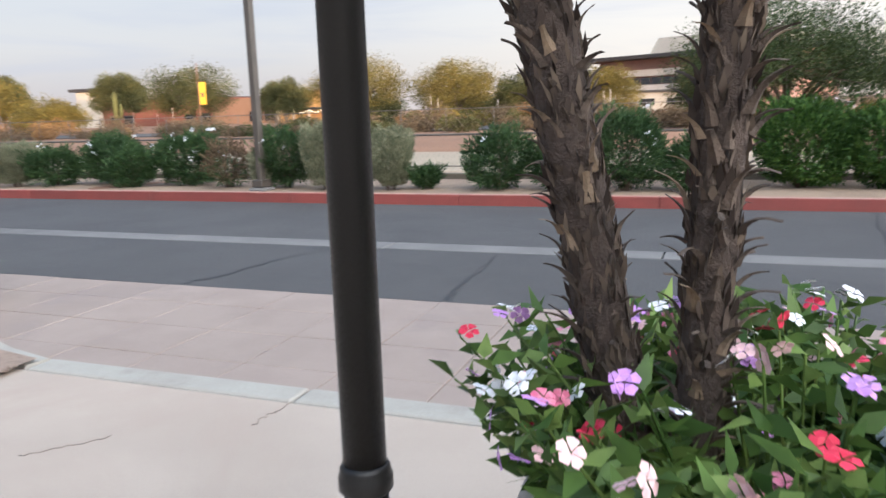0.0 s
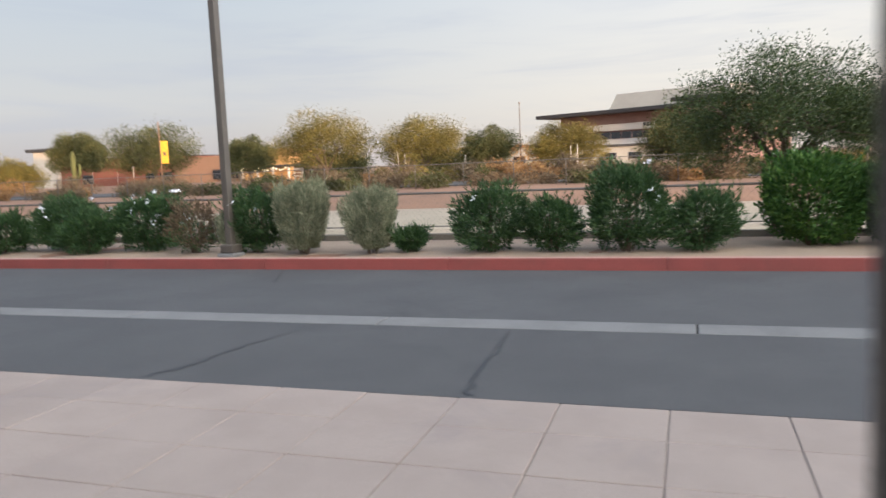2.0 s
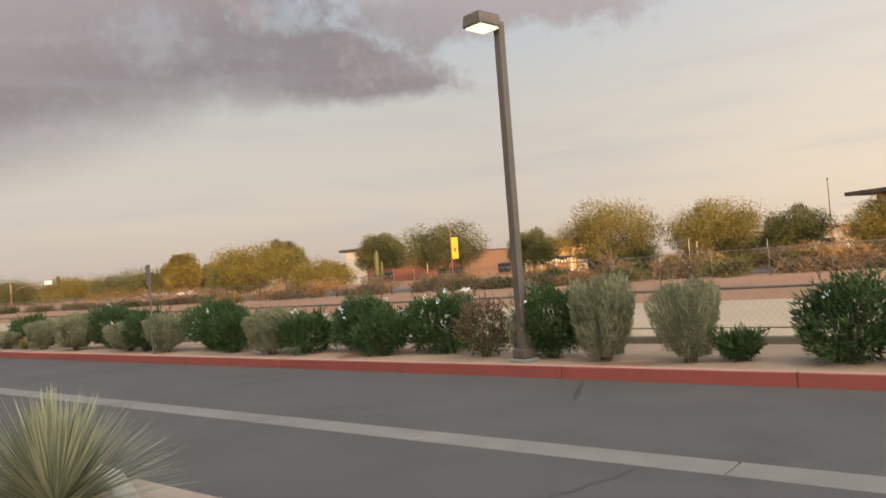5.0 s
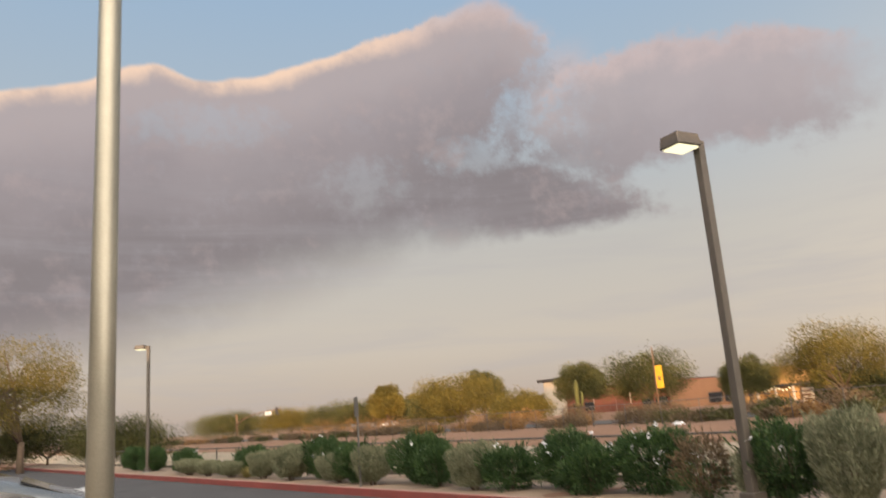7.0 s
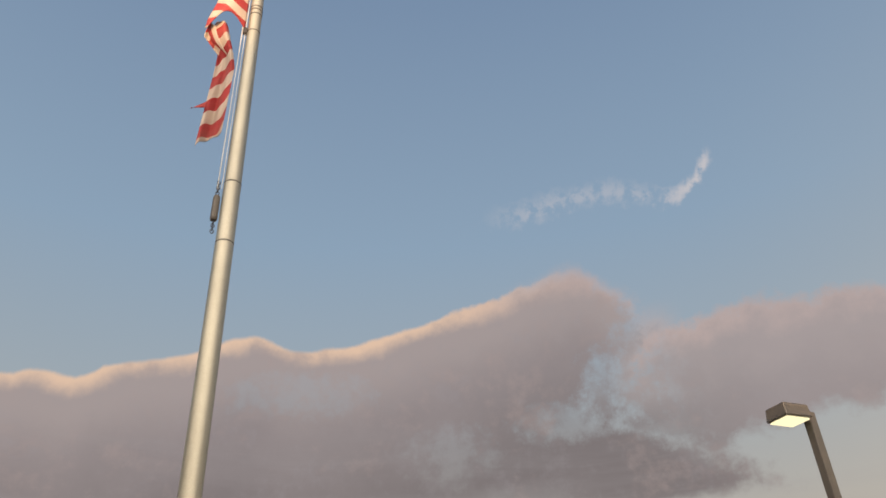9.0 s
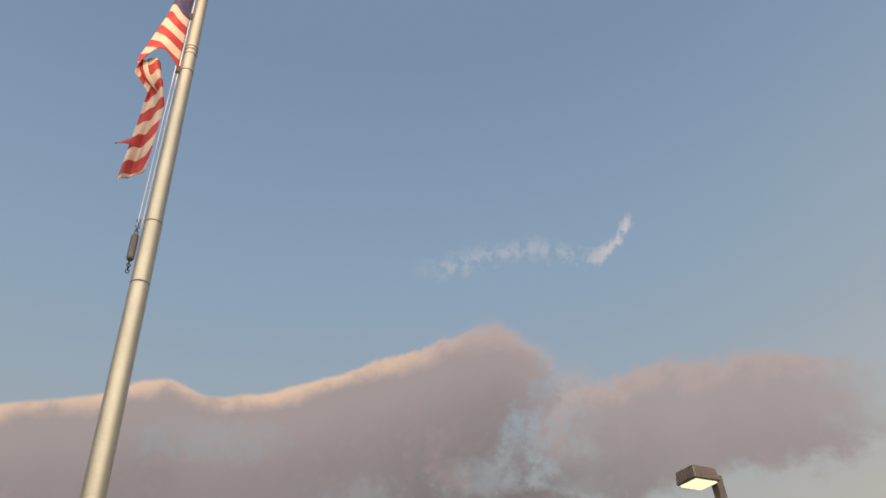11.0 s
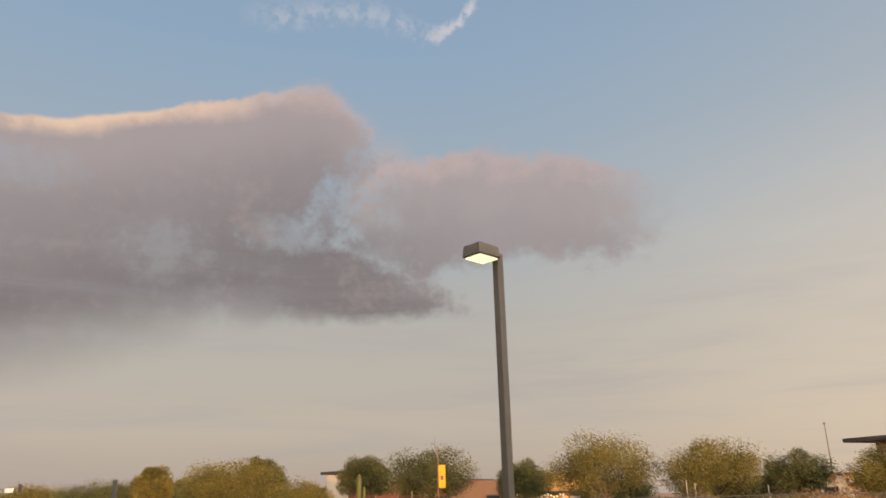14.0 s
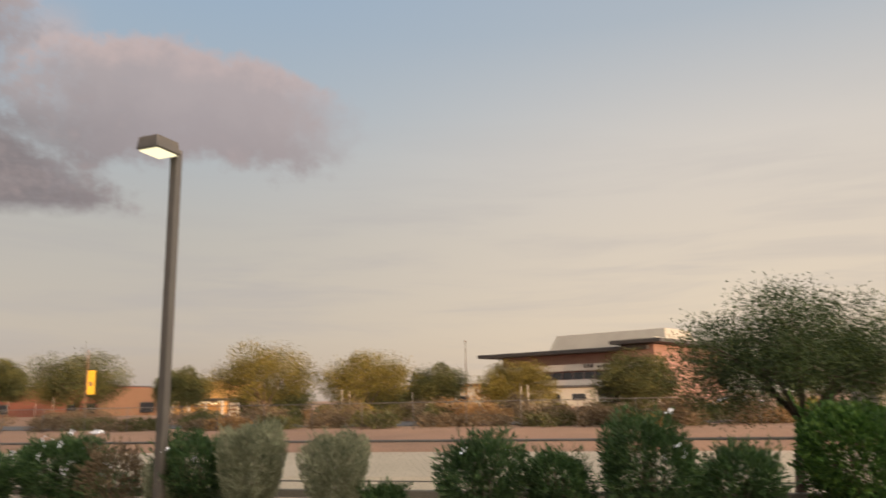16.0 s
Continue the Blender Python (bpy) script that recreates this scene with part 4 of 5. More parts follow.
# ---- shrubs along the kerb ----
def shrub(kind, x, w, h, seed, y=10.9, flowers=0):
    rng = np.random.default_rng(seed)
    z = 0.165
    if kind == "oleander":
        t = thing("oleander", x, y, z, "dark green oleander bush" + (" dotted with white flowers" if flowers else " in the tan bed"), "shrub", "shrubs along the kerb")
        n, mat, L, wd, bx, low = int(5200 * w * h + 900), M_OLEANDER, 0.095, 0.020, 2.4, 0.05
    elif kind == "sage":
        t = thing("sage_bush", x, y, z, "rounded clipped grey-green sage bush", "shrub", "sage bushes along the kerb")
        n, mat, L, wd, bx, low = int(14000 * w * h + 1500), M_SAGE, 0.075, 0.011, 3.6, 0.06
    elif kind == "bright":
        t = thing("green_bush", x, y, z, "dense bright green leafy bush", "shrub", "shrubs along the kerb")
        n, mat, L, wd, bx, low = int(5200 * w * h + 900), M_BRIGHT, 0.08, 0.032, 2.6, 0.04
    else:
        t = thing("dry_shrub", x, y, z, "half-dry brownish shrub with thin twigs", "shrub", "shrubs along the kerb")
        n, mat, L, wd, bx, low = int(1500 * w * h + 400), M_DRY, 0.09, 0.02, 2.0, 0.05
    ry = min(w, 0.95) / 2
    c, p = shell(rng, n, w / 2 * (1.06 if kind == 'oleander' else 0.9 if kind == 'sage' else 1.0), ry, h - low, low, bx, 0.12 if kind == 'oleander' else 0.085)
    if kind == "sage":                        # narrower towards the foot
        k = 0.60 + 0.36 * np.clip((c[:, 2] - low) / (0.7 * h), 0, 1)
        c[:, 0] *= k
        c[:, 1] *= k
    ns = {"oleander": 46, "bright": 40, "sage": 90, "dry": 30}[kind]
    sp, per = rng.integers(0, n, ns), 16
    reach = {"oleander": 0.24, "bright": 0.20, "sage": 0.13, "dry": 0.22}[kind]
    sd = p[sp] * np.array([0.7, 0.7, 0.5]) + np.array([0, 0, 0.75]) + rng.normal(0, 0.2, (ns, 3))
    k_ = np.linspace(-0.3, 1.0, per)[None, :, None] * reach
    sc_ = (c[sp][:, None] + sd[:, None] * k_).reshape(-1, 3)
    ok = (sc_[:, 2] < h * 1.12) & (sc_[:, 2] > 0.08)
    c, p = np.concatenate([c, sc_[ok]]), np.concatenate([p, np.repeat(sd, per, 0)[ok]])
    d = p * (0.6 if kind == "sage" else 1.0) + np.array([0, 0, 0.7 if kind != "sage" else 1.1])
    v, f = leaves(rng, c, d, L, wd, 0.34 if kind == "sage" else 0.55)
    part("foliage", leaf_mesh("foliage", v, f, mat), None, t, kind="stuff")
    if kind == "dry":
        c2, p2 = shell(rng, int(900 * w), w / 2.2, ry, h * 0.55, 0.03, 2, 0.1)
        v, f = leaves(rng, c2, p2 + np.array([0, 0, 0.8]), 0.12, 0.014, 0.4)
        part("lower_foliage", leaf_mesh("lower_foliage", v, f, M_OLEANDER), None, t, kind="stuff")
    st = []
    for k in range(14):
        a = rng.uniform(0, 6.28)
        r = rng.uniform(0.2, 0.75)
        tip = (math.cos(a) * r * w / 2, math.sin(a) * r * ry, h * rng.uniform(0.6, 0.95))
        ft = (math.cos(a) * 0.06, math.sin(a) * 0.06, -0.03)
        st.append(tube([ft, ((ft[0] + tip[0]) / 2, (ft[1] + tip[1]) / 2, tip[2] * 0.45), tip], [0.012, 0.009, 0.004], 5))
    part("stem_mass", mesh_from("stem_mass", *joined(st), M_BARK), None, t, kind="stuff")
    if flowers:
        c3, p3 = shell(rng, flowers, w / 2, ry, h, 0.1, 2.2, 0.1, 0.97)
        c3[:, 2] = np.maximum(c3[:, 2], 0.4 * h + rng.uniform(0, 0.5 * h, flowers))
        c3, p3 = np.repeat(c3, 7, 0) + rng.normal(0, 0.022, (flowers * 7, 3)), np.repeat(p3, 7, 0)
        v, f = leaves(rng, c3, p3, 0.05, 0.042, 0.9)
        part("blossom_cover", leaf_mesh("blossom_cover", v, f, M_WHITE_P), None, t, "white blossoms", kind="stuff")
    return t


SHRUBS = [("oleander", -21.9, 1.9, 1.12, 6), ("sage", -20.45, 1.7, 0.72, 0), ("oleander", -19.4, 1.1, 1.0, 0), ("sage", -18.6, 1.25, 0.86, 0), ("oleander", -16.95, 1.75, 1.1, 5),
          ("oleander", -15.85, 0.95, 0.86, 0), ("sage", -14.5, 1.4, 0.9, 0), ("oleander", -13.4, 1.05, 0.80, 3), ("oleander", -12.15, 1.4, 1.0, 20), ("oleander", -11.2, 0.95, 0.78, 0),
          ("oleander", -10.12, 1.4, 1.02, 30), ("dry", -8.9, 0.9, 0.92, 0), ("sage", -8.05, 0.62, 0.72, 0), ("oleander", -7.62, 0.9, 1.03, 3), ("sage", -6.72, 1.02, 1.2, 0),
          ("sage", -5.45, 0.96, 1.05, 0), ("oleander", -4.78, 0.42, 0.36, 0), ("oleander", -3.45, 1.0, 0.98, 2), ("oleander", -2.47, 0.74, 0.78, 0), ("oleander", -1.36, 1.1, 1.22, 5),
          ("oleander", -0.32, 0.85, 0.83, 0), ("bright", 1.15, 1.35, 1.3, 0), ("bright", 2.3, 1.15, 1.2, 0), ("sage", -23.4, 1.9, 0.95, 0), ("sage", -25.5, 1.6, 0.8, 0),
          ("sage", -28.3, 1.9, 0.5, 0), ("sage", -30.7, 1.6, 0.5, 0), ("sage", -32.8, 2.6, 0.55, 0), ("oleander", -27.2, 1.8, 0.95, 0), ("oleander", -34.6, 1.6, 0.9, 3),
          ("oleander", -39.5, 2.2, 1.0, 3), ("oleander", -42.5, 2.4, 1.1, 0), ("bright", 4.4, 1.5, 1.35, 0), ("bright", 5.8, 1.5, 1.25, 0), ("oleander", 7.4, 1.5, 1.1, 0)]
for k, (kd, x, w, h, fl) in enumerate(SHRUBS):
    row = 11.1 if kd == "oleander" and w > 1.3 and x < -9 else 11.3 if x > 0.8 else 10.52 if kd == "sage" else 10.68
    near = (row - 0.6) / ((11.3 if row > 11.0 else 10.9) - 0.6)
    shrub(kd, -1.4 + (x + 1.4) * near, w * near, h * near, 100 + k, row, fl)
for k, (x, w, h) in enumerate(((-26.0, 0.9, 0.5), (3.15, 0.75, 0.52))):
    spiky(x, 10.55, 0.165, 0.0, h, 420, 60 + k, "bunch_grass", "round clump of straw-yellow bunch grass", "grass clumps", 0.012, M_STRAW)
spiky(4.25, 10.5, 0.165, 0.0, 0.55, 160, 71, "agave_plant", "grey-green agave with stiff pointed blades", "", 0.03)

# bent sign on a thin post, seen from its back
sg = thing("sign_post", -17.95, 10.15, 0.165, "thin galvanised post with a small grey sign", "sign")
part("post", boxed(-0.025, 0.025, -0.015, 0.015, -0.1, 2.1), M_GALV, sg)
part("sign_plate", boxed(-0.1, 0.1, -0.022, -0.016, 1.62, 2.08, bevel=0.002), M_GALV, sg)


# ---- chain-link fences ----
def fence(y, z, x0, x1, h, step, label, pitch):
    t = thing("chain_link_fence", 0, y, 0, label, "fence")
    x = x0
    while x <= x1:
        o = part("fence_post", turned("fence_post", [(0.028, z - 0.1), (0.028, z + h), (0.01, z + h + 0.03)], M_RAIL, 8), None, t) if x == x0 else part("fence_post", me_post, None, t)
        me_post = o.data
        o.location = (x, 0, 0)
        x += step
    part("top_rail", mesh_from("top_rail", *tube([(x0, 0, z + h - 0.03), (x1, 0, z + h - 0.03)], [0.021, 0.021], 8), M_RAIL), None, t)
    n = int((x1 - x0) / pitch)
    r = 0.0011 if pitch < 0.2 else 0.005
    k = np.arange(n)
    vs, fs = [], []
    for s in (1, -1):
        xa = x0 + k * pitch
        xb = xa + s * (h - 0.05)
        a = np.stack([xa, np.zeros(n), np.full(n, z + 0.02)], 1)
        b = np.stack([xb, np.zeros(n), np.full(n, z + h - 0.03)], 1)
        for off in ((r, 0, 0), (-r, r, 0), (-r, -r, 0)):
            vs += [a + np.array(off), b + np.array(off)]
    v = np.concatenate(vs)
    for s in range(2):
        o = s * 6 * n
        for q in range(3):
            q2 = (q + 1) % 3
            fs.append(np.stack([o + 2 * q * n + k, o + 2 * q2 * n + k, o + (2 * q2 + 1) * n + k, o + (2 * q + 1) * n + k], 1))
    part("wire_mesh", leaf_mesh("wire_mesh", v, np.concatenate(fs), M_WIRE), None, t, kind="stuff")
    return t


near_fence = fence(12.6, 0.14, -60.0, 24.0, 0.90, 2.55, "low chain-link fence with a dark top rail along the channel", 0.11)
part("bottom_rail", mesh_from("bottom_rail", *tube([(-60, 0, 0.40), (24, 0, 0.40)], [0.011, 0.011], 6), M_RAIL), None, near_fence)
# dark band along the fence foot, built as a low kerb
kb = thing("canal_kerb", 0, 0, 0, "low dark concrete kerb at the fence foot", "kerb", kind="structure")
for k in range(28):
    part("kerb_length", boxed(-60 + 3 * k + 0.004, -57 + 3 * k - 0.004, 12.66, 12.80, 0.0, 0.255, bevel=0.015), M_DARKKERB, kb)
fence(42.0, 0.0, -160.0, 60.0, 1.5, 3.0, "distant chain-link fence beyond the channel", 0.5)


# ---- trees ----
def tree(x, y, z, h, w, seed, mat, label, name="tree", trunk_h=None, leaf=0.34, count=2600, clumps=26, limbs=7, flat=0.62, group="trees across the channel", lean=(0, 0), wd=0.45, spread=0.9, zone=None):
    rng = np.random.default_rng(seed)
    t = thing(name, x, y, z, label, "tree", group)
    th = trunk_h if trunk_h else h * 0.17
    r0 = max(0.035, h * 0.022)
    wood = [tube([(0, 0, -0.15), (lean[0] * 0.3, lean[1] * 0.3, th * 0.5), (lean[0], lean[1], th)], [r0 * 1.4, r0 * 1.1, r0], 9)]
    cents = []
    for k in range(clumps):
        a, q = rng.uniform(0, 6.283), math.sqrt(rng.uniform(0.02, 1.0))
        top_z = h - (h - th) * flat * q ** 2.2
        low_z = th + (h - th) * 0.12
        zz = low_z + (top_z - low_z) * rng.uniform(0.05, 0.92) ** 0.75
        cents.append(Vector((lean[0] + math.cos(a) * q * w * 0.42, lean[1] + math.sin(a) * q * w * 0.42, zz)))
    for k in range(limbs):
        c = cents[k % clumps]
        m = Vector((lean[0], lean[1], th)).lerp(c, 0.5) + Vector((0, 0, 0.06 * h))
        wood.append(tube([(lean[0], lean[1], th * 0.92), m, c], [r0 * 0.75, r0 * 0.45, r0 * 0.15], 6))
        for j in range(2):
            c2 = cents[(k * 3 + j + limbs) % clumps]
            wood.append(tube([m, m.lerp(c2, 0.55) + Vector((0, 0, 0.02 * h)), c2], [r0 * 0.4, r0 * 0.25, r0 * 0.08], 5))
    tr = part("trunk", mesh_from("trunk", *wood[0], M_BARK), None, t, smooth=True)
    part("branch_mass", mesh_from("branch_mass", *joined(wood[1:]), M_BARK), None, t, smooth=True, kind="stuff")
    per = count // clumps
    C, D = [], []
    for c in cents:
        s = w * rng.uniform(0.11, 0.20)
        p = rng.normal(0, 1, (per, 3))
        p /= np.linalg.norm(p, axis=1, keepdims=True)
        rr = rng.uniform(0.25, 1.0, (per, 1)) ** 0.5
        C.append(np.array(c) + p * rr * np.array([s, s, s * 0.8]) + rng.normal(0, s * 0.12, (per, 3)))
        D.append(p + np.array([0, 0, 0.3]))
    v, f = leaves(rng, np.concatenate(C), np.concatenate(D), leaf, leaf * wd, spread)
    part("crown", leaf_mesh("crown", v, f, mat), None, t, kind="stuff")
    return t


YG, OL, RU = "golden-green palo verde with a feathery crown", "olive-green mesquite with a spreading crown", "low rusty-brown desert brush"
TREES = [(-186, 100, 5.6, 17, M_OLIVE, OL), (-153, 95, 8.4, 8, M_MESQUITE, YG), (-120, 80, 4.3, 8, M_OLIVE, OL), (-82, 62, 7.0, 11, M_MESQUITE, YG), (-92, 66, 5.0, 8, M_OLIVE, OL), (-86.5, 70, 7.6, 5.4, M_OLIVE, OL),
         (-68, 60, 3.3, 7, M_MESQUITE, YG), (-83, 86, 7.8, 7.2, M_OLIVE, OL), (-61, 75, 7.2, 10.2, M_OLIVE, OL), (-48, 75, 5.3, 5.6, M_OLIVE, OL), (-29.8, 58, 6.0, 8.2, M_MESQUITE, YG),
         (-21.7, 60, 5.4, 6.6, M_MESQUITE, YG), (-16.5, 62, 4.5, 4.6, M_OLIVE, OL), (-9.6, 60, 4.5, 5.6, M_MESQUITE, YG), (-0.9, 45, 3.9, 4.2, M_OLIVE, OL), (-135, 92, 6.0, 10, M_MESQUITE, YG),
         (-170, 98, 5.5, 12, M_OLIVE, OL), (-215, 100, 5.6, 18, M_MESQUITE, YG), (-250, 95, 6.0, 22, M_OLIVE, OL), (-109, 68, 7.4, 4.6, M_MESQUITE, YG), (-61, 8.6, 9.0, 7.5, M_MESQUITE, YG), (-66, 4.5, 8.6, 9, M_OLIVE, OL), (-72, 12, 3.6, 9, M_OLIVE, OL), (-56, 14, 2.7, 6, M_OLIVE, OL),
         (12, 58, 5.0, 8, M_OLIVE, OL), (22, 52, 5.5, 9, M_OLIVE, OL), (-300, 110, 7, 26, M_OLIVE, OL), (-36, 72, 3.2, 7, M_OLIVE, OL), (-24, 70, 3.0, 8, M_OLIVE, OL)]
LOW = {(-82, 62), (-92, 66), (-68, 60), (-9.6, 60), (-36, 72), (-24, 70)}      # crowns that reach the ground
for k, (x, y, h, w, m, lab) in enumerate(TREES):
    far = math.hypot(x, y) / 70
    tree(x, y, -0.1, h * 1.03, w * 1.12, 300 + k, m, lab, "palo_verde" if m is M_MESQUITE else "mesquite", trunk_h=h * (0.14 if (x, y) in LOW else 0.24), leaf=0.165 * max(0.8, min(far, 2.2)), count=27000, clumps=54, flat=0.45, wd=0.36)
BRUSH = [(-70, 58, 2.6, 6, M_RUST), (-63, 56, 2.2, 5, M_RUST), (-10.6, 48, 2.5, 3.6, M_RUST), (-12.2, 48.6, 1.9, 3.0, M_RUST), (-13.5, 50, 1.6, 4, M_DRY), (-25, 47, 1.5, 5, M_DRY), (-19, 47, 1.7, 4, M_DRY), (-6, 46, 1.3, 4, M_DRY), (-33, 52, 1.2, 5, M_DRY),
         (-56, 58, 1.4, 6, M_DRY), (-47, 56, 1.2, 5, M_DRY), (1.2, 40, 1.9, 2.4, M_DRY), (5, 44, 1.5, 4, M_DRY), (-95, 60, 2.0, 8, M_RUST), (-115, 66, 2.2, 9, M_RUST), (-140, 72, 2.4, 10, M_RUST), (-2.5, 43, 1.1, 3, M_DRY), (-40, 50, 1.3, 5, M_DRY), (-84, 56, 1.5, 6, M_DRY), (-16, 44, 1.2, 3, M_OLIVE), (-28, 45, 1.2, 3, M_OLIVE)]
rng = np.random.default_rng(91)
for k in range(58):
    bx = -150 + 3.05 * k + rng.normal(0, 1.0)
    BRUSH.append((bx, rng.uniform(43.3, 46.5), rng.uniform(0.35, 0.85), rng.uniform(2.0, 4.0), (M_DRY, M_OLIVE, M_DRY, M_RUST)[rng.integers(4)]))
for k in range(22):
    BRUSH.append((-27 + 1.75 * k + rng.normal(0, 0.5), rng.uniform(47.5, 56.5), rng.uniform(0.9, 1.75), rng.uniform(2.4, 4.2), (M_OLIVE, M_DRY, M_OLIVE, M_MESQUITE, M_RUST)[rng.integers(5)]))
for k, (x, y, h, w, m) in enumerate(BRUSH):
    tree(x, y, -0.05, h, w, 400 + k, m, RU, "desert_brush", trunk_h=0.25, leaf=0.17, count=1900, clumps=14, limbs=6, flat=0.8, group="brush beyond the channel")

# acacia beside the fence, tall thin-stemmed shrub, more trees past it
tree(0.85, 13.3, 0.1, 3.08, 3.6, 501, M_ACACIA, "dark green acacia with fine leaves and thin bent trunk", "acacia_tree", trunk_h=1.15, leaf=0.058, count=42000, clumps=64, limbs=12, flat=0.5, group="", lean=(0.15, 0.0), wd=0.35)
tree(4.4, 13.6, 0.1, 3.2, 3.4, 502, M_ACACIA, "dark green acacia standing behind bright bushes", "acacia_tree", trunk_h=1.1, leaf=0.058, count=30000, clumps=48, limbs=10, flat=0.5, group="", wd=0.35)
oc = thing("ocotillo", 3.35, 11.3, 0.165, "tall ocotillo with many thin leafy green canes", "desert plant")
rng = np.random.default_rng(77)
cs, ds, canes = [], [], []
for k in range(24):
    a, r = rng.uniform(0, 6.28), rng.uniform(0.15, 0.62)
    hh = rng.uniform(2.3, 3.2)
    pts = [Vector((math.cos(a) * (0.05 + r * q ** 1.3), math.sin(a) * (0.05 + r * q ** 1.3), hh * q)) for q in np.linspace(0, 1, 8)]
    canes.append(tube(pts, [0.013 - 0.0012 * i for i in range(8)], 6))
    for i in range(170):
        q = rng.uniform(0.1, 1) * 6.99
        p = pts[int(q)].lerp(pts[int(q) + 1], q % 1)
        cs.append(tuple(p)), ds.append((rng.normal(), rng.normal(), 0.5))
part("cane_mass", mesh_from("cane_mass", *joined(canes), M_OLIVE), None, oc, kind="stuff")
v, f = leaves(rng, np.array(cs), np.array(ds), 0.035, 0.014, 0.4)
part("foliage", leaf_mesh("foliage", v, f, M_MESQUITE), None, oc, kind="stuff")


# ---- vehicles ----
def car(x, y, rz, paint, label):
    """Sedan, its nose along local -x; rear end at x = 0."""
    t = thing("car", x, y, 0.0, label, "car", "parked cars", rz=rz)

    def loft(stations, ring, mat, name, parent, lab=""):
        vs, fs = [], []
        for s in stations:
            vs += [ring(s, k) for k in range(12)]
        n = len(stations)
        for i in range(n - 1):
            for k in range(12):
                q = (k + 1) % 12
                fs.append((i * 12 + k, i * 12 + q, (i + 1) * 12 + q, (i + 1) * 12 + k))
        fs += [tuple(range(12)), tuple((n - 1) * 12 + k for k in range(12))[::-1]]
        return part(name, mesh_from(name, vs, fs, mat, smooth=True), None, parent, lab)

    def ring(s, k):
        x_, zb, zt, hw = s
        c, sn = math.cos(2 * math.pi * (k + 0.5) / 12), math.sin(2 * math.pi * (k + 0.5) / 12)
        e = lambda v: math.copysign(abs(v) ** 0.45, v)
        return (x_, e(c) * hw, (zb + zt) / 2 + e(sn) * (zt - zb) / 2)

    body = loft([(0.0, 0.55, 0.92, 0.70), (-0.06, 0.38, 1.03, 0.82), (-0.3, 0.27, 1.06, 0.87), (-0.9, 0.22, 1.03, 0.90), (-1.8, 0.22, 0.99, 0.91), (-2.8, 0.22, 0.97, 0.91),
                 (-3.6, 0.22, 0.93, 0.89), (-4.2, 0.26, 0.84, 0.84), (-4.5, 0.34, 0.72, 0.72), (-4.58, 0.42, 0.62, 0.6)], ring, paint, "body", t)
    loft([(-0.42, 0.98, 1.07, 0.66), (-0.85, 0.98, 1.24, 0.68), (-1.35, 0.95, 1.405, 0.66), (-1.9, 0.95, 1.45, 0.66), (-2.5, 0.95, 1.42, 0.66), (-3.0, 0.95, 1.22, 0.68), (-3.45, 0.92, 1.0, 0.70)], ring, paint, "roof", t)
    for sgn in (-1, 1):
        for pts in (((-0.80, 1.06), (-1.15, 1.26), (-1.42, 1.33), (-1.42, 1.05)), ((-1.5, 1.05), (-1.5, 1.345), (-2.1, 1.37), (-2.1, 1.04)), ((-2.18, 1.04), (-2.18, 1.365), (-2.5, 1.33), (-3.05, 1.03))):
            vs = [(px, sgn * (0.735 - 0.10 * (pz - 1.0)), pz) for px, pz in pts] + [(px, sgn * (0.60 - 0.10 * (pz - 1.0)), pz) for px, pz in pts]
            part("side_window", mesh_from("side_window", vs, [(0, 1, 2, 3), (7, 6, 5, 4), (0, 4, 5, 1), (1, 5, 6, 2), (2, 6, 7, 3), (3, 7, 4, 0)], M_GLASS), None, t)
        part("tail_light", boxed(-0.20, 0.0, sgn * 0.69 - 0.10, sgn * 0.69 + 0.10, 0.77, 0.90, bevel=0.03, seg=2), M_TAIL, t, "red tail light")
        for wx in (-0.95, -3.65):
            wv = turned("tyre", [(0.20, -0.1), (0.30, -0.1), (0.325, -0.07), (0.325, 0.07), (0.30, 0.1), (0.20, 0.1)], M_TYRE, 28)
            w_ = part("tyre", wv, None, t)
            w_.matrix_basis = pose(wx, sgn * 0.82, 0.325, 90, 0, 0)
            r_ = part("rim", turned("rim", [(0.20, -0.09), (0.19, 0.085), (0.06, 0.06), (0.02, 0.09)], M_GALV, 20), None, w_)
    part("spoiler", boxed(-0.17, -0.015, -0.60, 0.60, 0.998, 1.046, bevel=0.016, seg=3), paint, t)
    part("bumper", boxed(-0.25, 0.07, -0.80, 0.80, 0.36, 0.60, bevel=0.07, seg=3), paint, t)
    part("number_plate", boxed(0.005, 0.012, -0.15, 0.15, 0.68, 0.83), M_WHITEP, t)
    part("rear_window", mesh_from("rear_window", [(-0.50, -0.55, 1.085), (-0.50, 0.55, 1.085), (-1.25, 0.5, 1.385), (-1.25, -0.5, 1.385), (-0.50, -0.55, 1.07), (-0.50, 0.55, 1.07), (-1.25, 0.5, 1.37), (-1.25, -0.5, 1.37)],
         [(0, 1, 2, 3), (7, 6, 5, 4), (0, 4, 5, 1), (1, 5, 6, 2), (2, 6, 7, 3), (3, 7, 4, 0)], M_GLASS), None, t)
    return t


car(-9.68, 3.2, 80, M_CAR, "silver-grey sedan parked beyond the gravel bed")
car(-13.3, 3.3, 80, M_CARW, "white car parked farther along the road")
for k, (x, y) in enumerate(((-148, 88), (-138, 88), (-160, 90), (8.5, 62))):
    car(x, y, (0, 10, 180, 0)[k], M_CARW if k % 2 else M_CAR, "distant pale car in a parking lot")


